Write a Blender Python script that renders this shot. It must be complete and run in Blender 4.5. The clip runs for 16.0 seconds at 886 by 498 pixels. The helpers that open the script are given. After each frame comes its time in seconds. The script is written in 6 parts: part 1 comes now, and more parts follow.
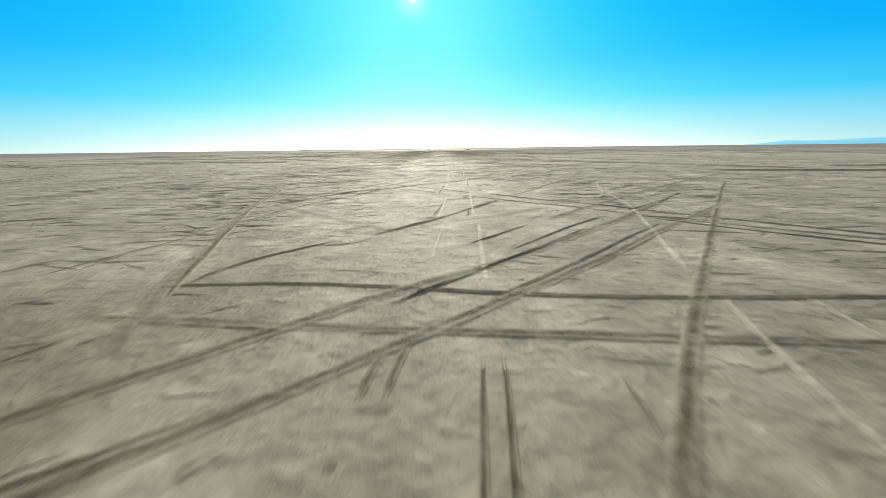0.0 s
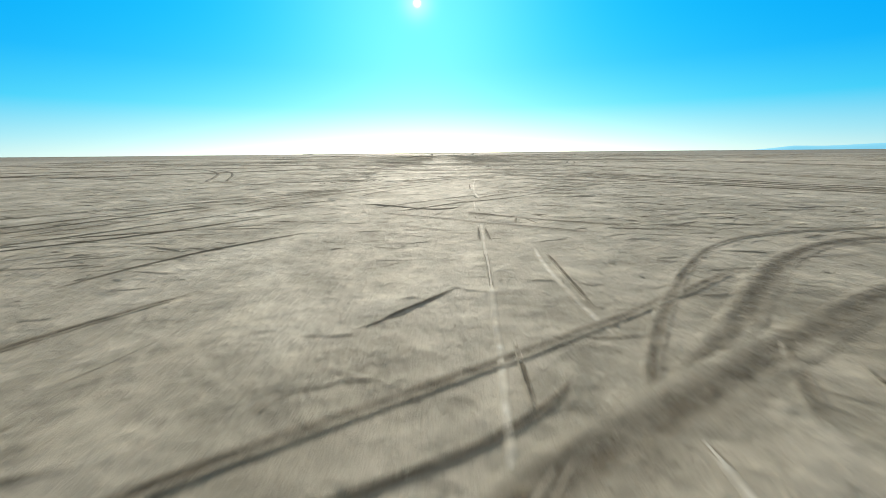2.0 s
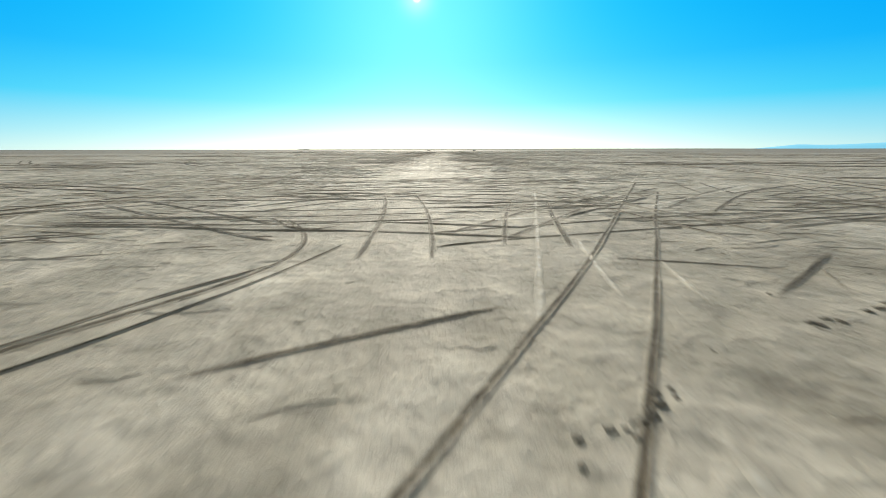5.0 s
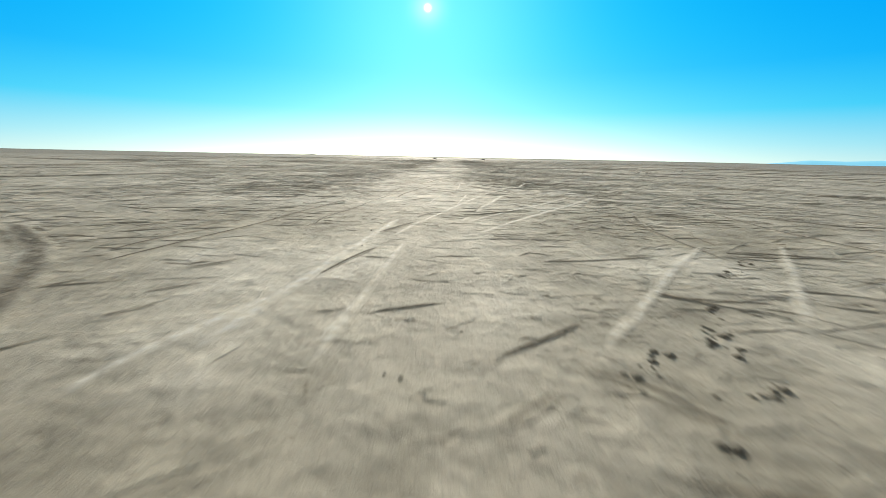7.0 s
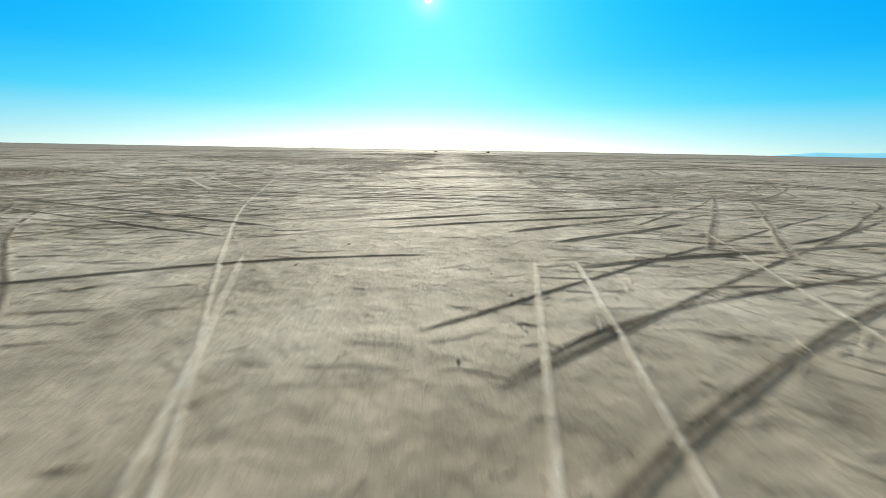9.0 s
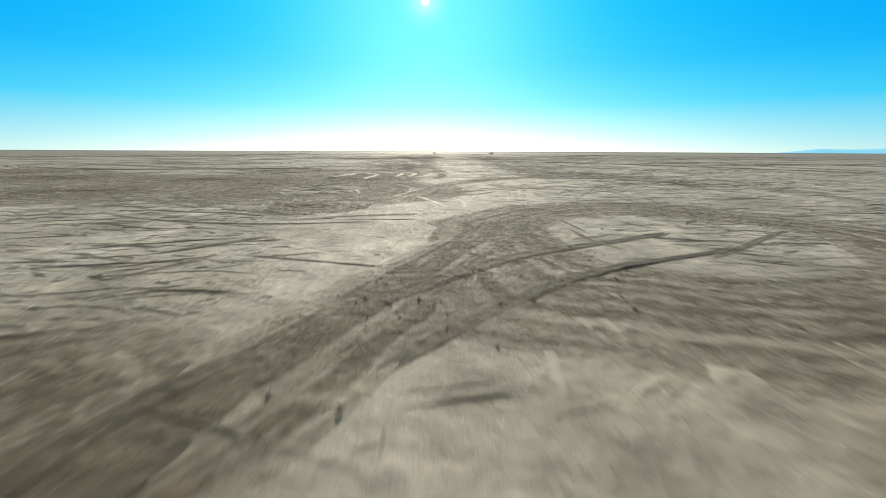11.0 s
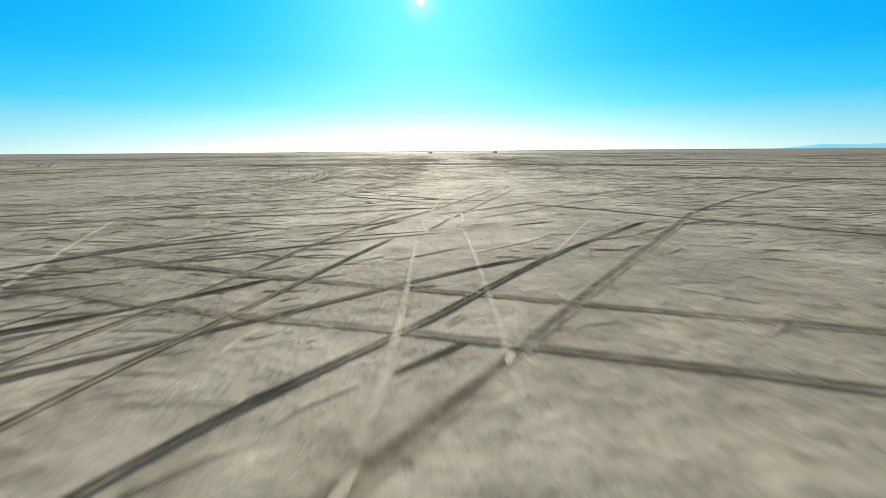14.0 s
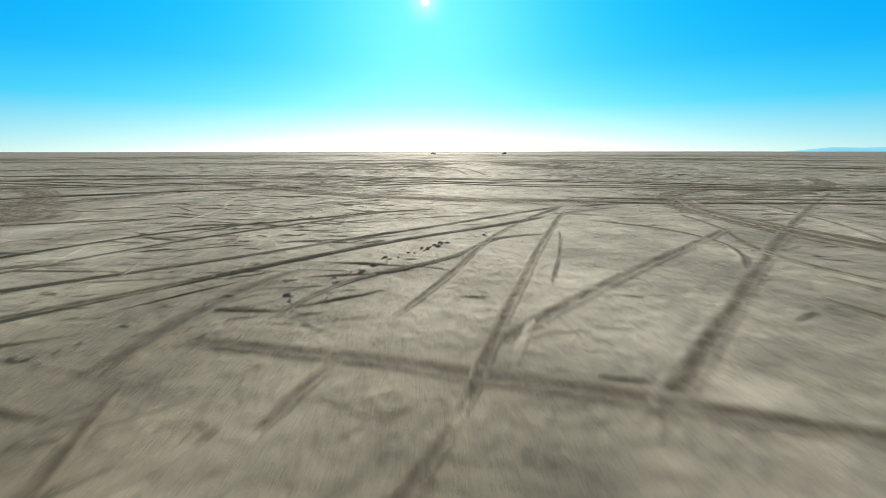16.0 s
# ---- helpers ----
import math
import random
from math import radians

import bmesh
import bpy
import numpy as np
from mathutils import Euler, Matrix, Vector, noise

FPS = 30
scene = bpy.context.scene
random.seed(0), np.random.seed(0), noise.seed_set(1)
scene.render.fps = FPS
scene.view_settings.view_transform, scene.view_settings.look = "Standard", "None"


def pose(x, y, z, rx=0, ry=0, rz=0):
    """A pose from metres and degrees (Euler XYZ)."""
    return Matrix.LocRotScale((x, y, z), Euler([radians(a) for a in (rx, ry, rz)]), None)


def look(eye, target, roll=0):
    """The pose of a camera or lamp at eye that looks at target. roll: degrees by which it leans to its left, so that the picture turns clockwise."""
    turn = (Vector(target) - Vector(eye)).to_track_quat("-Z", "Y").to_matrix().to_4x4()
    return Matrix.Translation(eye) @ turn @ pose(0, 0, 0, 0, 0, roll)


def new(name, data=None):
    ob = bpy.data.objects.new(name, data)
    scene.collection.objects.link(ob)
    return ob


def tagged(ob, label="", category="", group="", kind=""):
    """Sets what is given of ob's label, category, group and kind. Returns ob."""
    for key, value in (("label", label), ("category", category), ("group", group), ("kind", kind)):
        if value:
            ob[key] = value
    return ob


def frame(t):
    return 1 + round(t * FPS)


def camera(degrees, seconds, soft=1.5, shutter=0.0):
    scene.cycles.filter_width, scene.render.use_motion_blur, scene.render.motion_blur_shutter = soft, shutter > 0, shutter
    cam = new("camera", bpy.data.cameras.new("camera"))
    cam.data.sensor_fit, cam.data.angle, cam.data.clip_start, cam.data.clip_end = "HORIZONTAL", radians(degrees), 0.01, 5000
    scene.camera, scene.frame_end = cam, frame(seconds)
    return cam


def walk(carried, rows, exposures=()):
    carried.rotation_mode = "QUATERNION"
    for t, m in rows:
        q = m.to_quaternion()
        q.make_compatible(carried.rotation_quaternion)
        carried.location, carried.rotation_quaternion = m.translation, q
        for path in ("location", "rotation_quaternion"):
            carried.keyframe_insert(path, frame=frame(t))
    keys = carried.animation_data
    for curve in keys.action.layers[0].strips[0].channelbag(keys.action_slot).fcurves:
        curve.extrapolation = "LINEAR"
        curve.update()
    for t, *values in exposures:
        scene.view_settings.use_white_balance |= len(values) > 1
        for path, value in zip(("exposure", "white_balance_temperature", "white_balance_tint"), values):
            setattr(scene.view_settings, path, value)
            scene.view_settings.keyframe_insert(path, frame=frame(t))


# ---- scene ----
cam = camera(93.12, 16.0, soft=0.65, shutter=0.16)
# seconds, eye x, y, z in metres, then turn to the left, tilt up and lean in degrees
ROWS = [
    (0.0, 0.00, 0.00, 2.282, -0.10, -13.41, -0.71),
    (0.5, 0.09, 10.43, 2.278, 0.22, -13.14, -0.77),
    (1.0, 0.18, 21.25, 2.274, 0.33, -12.89, -0.64),
    (1.5, 0.26, 32.12, 2.270, 0.41, -12.80, -0.63),
    (2.0, 0.34, 42.74, 2.266, 0.40, -12.83, -0.57),
    (2.5, 0.41, 53.33, 2.262, 0.31, -12.93, -0.45),
    (3.0, 0.55, 64.01, 2.259, 0.14, -13.03, -0.22),
    (3.5, 0.82, 75.36, 2.255, 0.06, -13.17, -0.17),
    (4.0, 1.13, 86.79, 2.251, 0.04, -13.33, -0.18),
    (4.5, 1.31, 98.24, 2.248, 0.07, -13.46, -0.22),
    (7.0, 1.45, 155.70, 2.230, 0.80, -12.29, 1.16),
    (7.5, 1.33, 167.24, 2.232, 0.80, -12.48, 1.33),
    (8.0, 1.06, 178.91, 2.236, 0.80, -12.72, 1.39),
    (8.5, 0.67, 190.70, 2.238, 0.89, -13.21, 1.22),
    (11.0, -1.64, 249.52, 2.217, 0.98, -13.02, 0.24),
    (11.5, -2.09, 261.24, 2.199, 1.00, -12.76, 0.04),
    (12.0, -2.34, 272.53, 2.175, 1.01, -12.64, -0.11),
    (12.5, -2.28, 283.70, 2.157, 0.92, -12.61, -0.24),
    (13.0, -2.24, 294.90, 2.148, 0.82, -12.69, -0.36),
    (13.5, -2.57, 305.73, 2.145, 0.77, -12.89, -0.41),
    (14.0, -2.99, 316.30, 2.134, 0.76, -13.09, -0.43),
    (14.5, -3.17, 326.93, 2.109, 0.83, -13.18, -0.52),
    (15.0, -3.32, 337.59, 2.077, 0.91, -13.09, -0.53),
    (15.5, -3.59, 348.44, 2.047, 1.05, -12.98, -0.43),
    (16.0, -3.94, 359.31, 2.016, 1.14, -12.98, -0.05),
]


def aimed(x, y, z, turn, tilt, lean):
    a, b = radians(turn), radians(tilt)
    return look((x, y, z), (x - math.sin(a) * math.cos(b), y + math.cos(a) * math.cos(b), z + math.sin(b)), lean)


walk(cam, [(row[0], aimed(*row[1:])) for row in ROWS])

# ---- daylight: a low sun ahead of the camera, clear sky ----
SUN_AZ, SUN_EL = radians(-3.3), radians(17.55)
SUN_DIR = Vector((math.sin(SUN_AZ) * math.cos(SUN_EL), math.cos(SUN_AZ) * math.cos(SUN_EL), math.sin(SUN_EL)))
scene.view_settings.exposure = 0.0
sun = new("sun", bpy.data.lights.new("sun", "SUN"))
sun.data.energy, sun.data.angle, sun.data.color = 5.0, radians(0.53), (1.0, 0.90, 0.74)
sun.matrix_world = look((0, 0, 0), -SUN_DIR)

world = bpy.data.worlds.new("clear_sky")
scene.world = world
world.use_nodes = True


def node(tree, kind, **values):
    made = tree.nodes.new(kind)
    for key, value in values.items():
        made.inputs[key].default_value = value
    return made


def math_node(tree, operation, a, b=None):
    made = tree.nodes.new("ShaderNodeMath")
    made.operation = operation
    for slot, value in ((0, a), (1, b)):
        if value is None:
            continue
        if isinstance(value, (int, float)):
            made.inputs[slot].default_value = value
        else:
            tree.links.new(value, made.inputs[slot])
    return made.outputs[0]


def blend(tree, mode, factor, a, b):
    made = tree.nodes.new("ShaderNodeMix")
    made.data_type, made.blend_type = "RGBA", mode
    for slot, value in ((0, factor), (6, a), (7, b)):
        if isinstance(value, (int, float, tuple)):
            made.inputs[slot].default_value = value
        else:
            tree.links.new(value, made.inputs[slot])
    return made.outputs[2]


def ramp(tree, value, stops):
    made = tree.nodes.new("ShaderNodeValToRGB")
    while len(made.color_ramp.elements) < len(stops):
        made.color_ramp.elements.new(0.5)
    for element, (place, colour) in zip(made.color_ramp.elements, stops):
        element.position, element.color = place, (*colour, 1)
    tree.links.new(value, made.inputs[0])
    return made.outputs[0]


def make_sky():
    tree = world.node_tree
    back = tree.nodes["Background"]
    atmosphere = tree.nodes.new("ShaderNodeTexSky")
    atmosphere.sky_type, atmosphere.sun_disc = "NISHITA", False
    atmosphere.sun_elevation, atmosphere.sun_rotation = SUN_EL, SUN_AZ
    atmosphere.dust_density, atmosphere.ozone_density = 0.3, 3.0
    way = tree.nodes.new("ShaderNodeTexCoord").outputs["Generated"]
    split = tree.nodes.new("ShaderNodeSeparateXYZ")
    tree.links.new(way, split.inputs[0])
    height = math_node(tree, "MAXIMUM", split.outputs[2], 0.0)
    clear = ramp(tree, height, [
        (0.0, (0.50, 0.80, 0.82)), (0.035, (0.30, 0.73, 0.88)), (0.10, (0.03, 0.58, 0.94)),
        (0.18, (0.0, 0.42, 0.96)), (0.33, (0.0, 0.30, 0.93)), (0.55, (0.07, 0.13, 0.22))])
    # unseen sky behind, added as warm neutral fill against the blue light ahead
    rear_fill = ramp(tree, height, [
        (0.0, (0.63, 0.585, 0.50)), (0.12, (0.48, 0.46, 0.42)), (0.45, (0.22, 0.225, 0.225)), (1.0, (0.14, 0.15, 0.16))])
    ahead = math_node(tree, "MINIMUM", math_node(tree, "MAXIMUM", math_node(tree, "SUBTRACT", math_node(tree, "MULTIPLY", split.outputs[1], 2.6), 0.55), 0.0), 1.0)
    blue = blend(tree, "MIX", ahead, rear_fill, clear)
    towards = tree.nodes.new("ShaderNodeVectorMath")
    towards.operation = "DOT_PRODUCT"
    tree.links.new(way, towards.inputs[0])
    towards.inputs[1].default_value = SUN_DIR
    near = math_node(tree, "MAXIMUM", towards.outputs["Value"], 0.0)
    wide = math_node(tree, "POWER", near, 6.0)
    close = math_node(tree, "POWER", near, 40.0)
    core = math_node(tree, "POWER", near, 2500.0)
    disc = math_node(tree, "POWER", near, 90000.0)
    low = math_node(tree, "POWER", math_node(tree, "SUBTRACT", 1.0, height), 17.0)
    broad = math_node(tree, "POWER", near, 5.0)
    sky = blend(tree, "ADD", math_node(tree, "MULTIPLY", wide, 1.0), blue, (0.0, 0.36, 0.12, 1))
    sky = blend(tree, "ADD", math_node(tree, "MULTIPLY", close, 1.0), sky, (0.17, 0.28, 0.10, 1))
    sky = blend(tree, "ADD", math_node(tree, "MULTIPLY", math_node(tree, "MULTIPLY", broad, low), 1.0), sky, (1.25, 0.7, 0.45, 1))
    haze = math_node(tree, "MULTIPLY", math_node(tree, "POWER", near, 14.0), math_node(tree, "POWER", math_node(tree, "SUBTRACT", 1.0, height), 9.0))
    sky = blend(tree, "ADD", haze, sky, (0.55, 0.2, 0.0, 1))
    sky = blend(tree, "ADD", core, sky, (0.35, 0.25, 0.2, 1))
    glare = blend(tree, "MULTIPLY", 1.0, (6.0, 5.6, 5.0, 1), disc)
    sky = blend(tree, "ADD", 1.0, sky, glare)
    sky = blend(tree, "ADD", 0.0004, sky, atmosphere.outputs[0])
    for link in list(back.inputs[0].links):
        tree.links.remove(link)
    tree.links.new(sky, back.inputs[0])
    back.inputs[1].default_value = 1.0


make_sky()


# ---- materials ----
CRUST_DARK, CRUST, CRUST_PALE = (0.40, 0.35, 0.27), (0.535, 0.474, 0.378), (0.70, 0.63, 0.525)
DAMP, CHURNED, PRESSED = (0.102, 0.076, 0.041), (0.152, 0.118, 0.068), (0.82, 0.75, 0.645)

# brightness put in the crust colour, negative lightens: x, y, reach, how much
TONED_PLACES = [(0.0, 37.0, 9.0, 0.22), (-4.5, 4.0, 5.0, 0.25), (6.0, 46.0, 5.0, 0.25), (-7.0, 172.0, 9.0, 0.25), (10.0, 173.0, 8.0, 0.28), (-17.0, 300.0, 12.0, 0.28), (8.0, 287.0, 8.0, 0.08), (-4.0, 181.5, 5.0, 0.38), (3.0, 197.0, 13.0, 0.29), (-7.0, 252.0, 8.0, 0.3), (6.0, 251.0, 7.0, 0.25), (-10.0, 277.0, 11.0, 0.40), (-3.0, 287.5, 7.0, 0.30),
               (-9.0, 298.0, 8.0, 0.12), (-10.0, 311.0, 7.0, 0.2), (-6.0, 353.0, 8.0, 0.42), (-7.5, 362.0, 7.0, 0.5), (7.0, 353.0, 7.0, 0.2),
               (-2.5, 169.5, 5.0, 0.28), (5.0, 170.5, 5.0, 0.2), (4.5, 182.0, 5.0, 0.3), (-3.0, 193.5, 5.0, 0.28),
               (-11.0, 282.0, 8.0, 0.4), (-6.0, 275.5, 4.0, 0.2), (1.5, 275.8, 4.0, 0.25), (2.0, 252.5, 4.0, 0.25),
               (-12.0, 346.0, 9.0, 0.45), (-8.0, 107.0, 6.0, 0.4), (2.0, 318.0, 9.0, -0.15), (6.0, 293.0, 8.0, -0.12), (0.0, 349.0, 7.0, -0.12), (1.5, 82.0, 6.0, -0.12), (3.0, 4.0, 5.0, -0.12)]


def mud_material(name, worn, roughness=0.85, strength=0.75, clumps=0.0):
    """Dry lakebed crust; the wear attribute (0 to 1) turns it into the worn colour."""
    made = bpy.data.materials.new(name)
    made.use_nodes = True
    tree = made.node_tree
    shader = tree.nodes["Principled BSDF"]
    place = tree.nodes.new("ShaderNodeNewGeometry").outputs["Position"]

    def noise_at(scale, detail, rough=0.55, stretch=None):
        at = place
        if stretch:
            scaled = tree.nodes.new("ShaderNodeVectorMath")
            scaled.operation = "MULTIPLY"
            scaled.inputs[1].default_value = stretch
            tree.links.new(place, scaled.inputs[0])
            at = scaled.outputs[0]
        made_noise = node(tree, "ShaderNodeTexNoise", Scale=scale, Detail=detail, Roughness=rough)
        tree.links.new(at, made_noise.inputs["Vector"])
        return made_noise.outputs["Fac"]

    plains = noise_at(0.045, 3)
    patches = noise_at(0.35, 5, 0.62, (1.0, 0.55, 1.0))
    grain = noise_at(4.5, 6, 0.65)
    fine = noise_at(38.0, 3, 0.6)
    flakes = noise_at(1.4, 7, 0.72)
    crust = ramp(tree, patches, [(0.34, CRUST_DARK), (0.50, CRUST), (0.64, CRUST_PALE)])
    plates = noise_at(0.9, 6, 0.6, (1.0, 0.7, 1.0))
    crust = blend(tree, "MULTIPLY", 0.62, crust, ramp(tree, plates, [(0.36, (0.68, 0.66, 0.62)), (0.45, (0.93, 0.93, 0.92)), (0.53, (1.03, 1.02, 1.02)), (0.60, (1.30, 1.30, 1.30))]))
    crust = blend(tree, "OVERLAY", 0.22, crust, ramp(tree, plains, [(0.3, (0.35, 0.35, 0.35)), (0.7, (0.65, 0.65, 0.65))]))
    crust = blend(tree, "OVERLAY", 0.08, crust, ramp(tree, grain, [(0.3, (0.32, 0.32, 0.32)), (0.7, (0.68, 0.68, 0.68))]))
    crust = blend(tree, "MULTIPLY", 0.62, crust, ramp(tree, flakes, [(0.36, (0.50, 0.49, 0.47)), (0.46, (0.92, 0.92, 0.91)), (0.58, (1.05, 1.05, 1.05)), (0.68, (1.32, 1.32, 1.32))]))
    # shade of far relief seen at low angles, put in as darker crust
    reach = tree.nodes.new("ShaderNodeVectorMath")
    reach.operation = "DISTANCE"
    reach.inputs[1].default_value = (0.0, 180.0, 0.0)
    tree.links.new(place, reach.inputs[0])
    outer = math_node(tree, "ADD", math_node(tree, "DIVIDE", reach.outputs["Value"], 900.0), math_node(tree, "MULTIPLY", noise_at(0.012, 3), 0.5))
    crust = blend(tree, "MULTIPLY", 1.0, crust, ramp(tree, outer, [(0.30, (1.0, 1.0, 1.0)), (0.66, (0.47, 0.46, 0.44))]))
    # random tone, plus the brightness painted into the crust at the listed places
    toned = math_node(tree, "MULTIPLY", noise_at(0.10, 5, 0.6), 0.86)
    for x, y, radius, amount in TONED_PLACES:
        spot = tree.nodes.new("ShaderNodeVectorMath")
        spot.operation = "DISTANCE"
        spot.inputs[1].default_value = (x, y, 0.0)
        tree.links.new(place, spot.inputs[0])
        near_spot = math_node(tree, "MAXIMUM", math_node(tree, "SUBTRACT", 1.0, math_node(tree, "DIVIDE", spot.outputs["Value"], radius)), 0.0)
        toned = math_node(tree, "ADD", toned, math_node(tree, "MULTIPLY", near_spot, amount))
    crust = blend(tree, "MULTIPLY", 1.0, crust, ramp(tree, toned, [(0.46, (1.0, 1.0, 1.0)), (0.62, (0.76, 0.74, 0.69)), (0.85, (0.58, 0.555, 0.49))]))
    if worn:
        wear = tree.nodes.new("ShaderNodeAttribute")
        wear.attribute_name = "wear"
        uneven = math_node(tree, "ADD", math_node(tree, "MULTIPLY", math_node(tree, "SUBTRACT", flakes, 0.5), 2.4 + 1.6 * clumps),
                           math_node(tree, "MULTIPLY", math_node(tree, "SUBTRACT", grain, 0.5), 1.4 + 1.2 * clumps))
        ragged = math_node(tree, "ADD", uneven, 0.9)
        amount = math_node(tree, "MINIMUM", math_node(tree, "MAXIMUM", math_node(tree, "MULTIPLY", wear.outputs["Fac"], ragged), 0.0), 1.0)
        tint = blend(tree, "OVERLAY", 0.4, (*worn, 1), ramp(tree, patches, [(0.3, (0.35, 0.35, 0.35)), (0.7, (0.65, 0.65, 0.65))]))
        tint = blend(tree, "OVERLAY", 0.7, tint, ramp(tree, grain, [(0.36, (0.22, 0.21, 0.20)), (0.64, (0.74, 0.75, 0.76))]))
        crust = blend(tree, "MIX", amount, crust, tint)
    tree.links.new(crust, shader.inputs["Base Color"])
    shader.inputs["Roughness"].default_value = roughness
    shader.inputs["Specular IOR Level"].default_value = 0.85
    relief = math_node(tree, "ADD", math_node(tree, "MULTIPLY", grain, 0.25 + clumps), math_node(tree, "MULTIPLY", fine, 0.08))
    relief = math_node(tree, "ADD", relief, math_node(tree, "ADD", math_node(tree, "MULTIPLY", patches, 1.5), math_node(tree, "ADD", math_node(tree, "MULTIPLY", flakes, 1.3), math_node(tree, "MULTIPLY", plates, 1.8))))
    bump = node(tree, "ShaderNodeBump", Strength=strength, Distance=0.11)
    tree.links.new(relief, bump.inputs["Height"])
    tree.links.new(bump.outputs[0], shader.inputs["Normal"])
    return made


def plain_material(name, colour, roughness=0.5, metallic=0.0, glow=None, variation=0.12, scale=3.0):
    made = bpy.data.materials.new(name)
    made.use_nodes = True
    tree = made.node_tree
    shader = tree.nodes["Principled BSDF"]
    mottle = node(tree, "ShaderNodeTexNoise", Scale=scale, Detail=4.0)
    tree.links.new(tree.nodes.new("ShaderNodeTexCoord").outputs["Object"], mottle.inputs["Vector"])
    low = tuple(c * (1 - variation) for c in colour)
    high = tuple(min(1, c * (1 + variation)) for c in colour)
    tree.links.new(ramp(tree, mottle.outputs["Fac"], [(0.3, low), (0.7, high)]), shader.inputs["Base Color"])
    shader.inputs["Roughness"].default_value = roughness
    shader.inputs["Metallic"].default_value = metallic
    if glow:
        shader.inputs["Emission Color"].default_value = (*glow, 1)
        shader.inputs["Emission Strength"].default_value = 1.0
    return made


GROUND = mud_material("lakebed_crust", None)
DARK = mud_material("damp_rut_mud", DAMP, 0.9, 0.75, 0.2)
PALE = mud_material("pressed_pale_mud", PRESSED, 0.85, 0.6)
CHURN = mud_material("churned_mud", CHURNED, 0.95, 1.0, 1.0)
CLOD = mud_material("mud_clods", (0.17, 0.145, 0.105), 0.9, 0.6, 0.6)


# ---- the lakebed ----
def swell(x, y):
    """Height of the gently uneven lakebed, flat farther out."""
    near = np.exp(-(x / 13.0) ** 4) * np.clip((y + 18) / 12, 0, 1) * np.clip((398 - y) / 12, 0, 1)
    return near * (0.014 * np.sin(0.71 * x + 0.32 * y) + 0.012 * np.sin(0.53 * y - 0.41 * x + 1.3)
                   + 0.008 * np.sin(1.15 * y + 0.25 * x + 0.4) + 0.007 * np.sin(1.02 * x - 0.77 * y + 2.1))


def mesh_object(name, points, faces, material, wear=None, smooth=True):
    data = bpy.data.meshes.new(name)
    data.from_pydata(points.tolist(), [], faces.tolist())
    if smooth:
        data.polygons.foreach_set("use_smooth", np.ones(len(faces), bool))
    if wear is not None:
        data.attributes.new("wear", "FLOAT", "POINT").data.foreach_set("value", np.asarray(wear, np.float32))
    data.materials.append(material)
    data.update()
    return new(name, data)


def grid_faces(rows, columns, start=0):
    i = np.arange(rows - 1)[:, None] * columns + np.arange(columns - 1)[None] + start
    return np.stack([i, i + 1, i + 1 + columns, i + columns], -1).reshape(-1, 4)


def spread(inner, step, outer):
    fine = np.arange(0, inner + step / 2, step)
    growth = [fine[-1]]
    while growth[-1] < outer:
        step *= 1.25
        growth.append(growth[-1] + step)
    return fine, np.array(growth[1:])


def make_ground():
    fine, far = spread(20.0, 0.4, 7500.0)
    xs = np.concatenate([-far[::-1], -fine[:0:-1], fine, far])
    ys = np.concatenate([-20 - far[::-1] * 0.9, np.arange(-20, 400.1, 0.4), 400 + far])
    x, y = np.meshgrid(xs, ys)
    points = np.stack([x, y, swell(x, y)], -1).reshape(-1, 3)
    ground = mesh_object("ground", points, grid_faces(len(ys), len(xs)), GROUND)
    tagged(ground, "pale dry lakebed mud, flat to the horizon", "ground", kind="structure")


make_ground()


# ---- distance ----
def ridge(name, radius, first, last, height, material, seed, label, lump=1.0, ends=0.15):
    """A low land form seen on the horizon, from one bearing to another (degrees to the right of ahead)."""
    rng = np.random.default_rng(seed)
    n = 160
    t = np.linspace(0, 1, n)
    phase = rng.uniform(0, 6.3, 8)
    shape = 0.6 + 0.4 * lump * sum(np.sin((2.1 + 2.7 * k) * t * 2 + phase[k]) / (1.3 + k) for k in range(8)) / 1.6
    shape = np.clip(shape, 0.12, 2) * np.minimum(1, np.minimum(t, 1 - t) / ends + 0.02)
    a = np.radians(first + (last - first) * t)
    rows = []
    for depth, part in ((-0.03, 0.0), (-0.012, 0.55), (0.0, 1.0), (0.015, 0.7), (0.03, 0.0)):
        r = radius * (1 + depth)
        rows.append(np.stack([r * np.sin(a), 180 + r * np.cos(a), height * part * shape - (2.0 if part == 0 else 0)], -1))
    ob = mesh_object(name, np.concatenate(rows), grid_faces(5, n), material)
    return tagged(ob, label, "backdrop", kind="structure")


# mountain haze is light put into the material as glow; the scrub glows faintly
HAZE = plain_material("hazy_mountain", (0.10, 0.22, 0.30), 1.0, glow=(0.18, 0.56, 0.75), variation=0.06, scale=0.004)
SHORE = plain_material("far_shore_scrub", (0.12, 0.12, 0.09), 1.0, glow=(0.05, 0.06, 0.05), variation=0.3, scale=0.02)
ridge("backdrop_mountain", 6000, 35.5, 62, 78, HAZE, 4, "faint blue mountain range in haze", 0.55, 0.16)
ridge("backdrop_shore", 4650, -55, 55, 9, SHORE, 9, "thin dark line of far shore scrub", 1.2, 0.02)
ridge("backdrop_mound", 4500, -19.6, -16.6, 15, SHORE, 3, "low dark mound on the far shore", 0.5, 0.4)


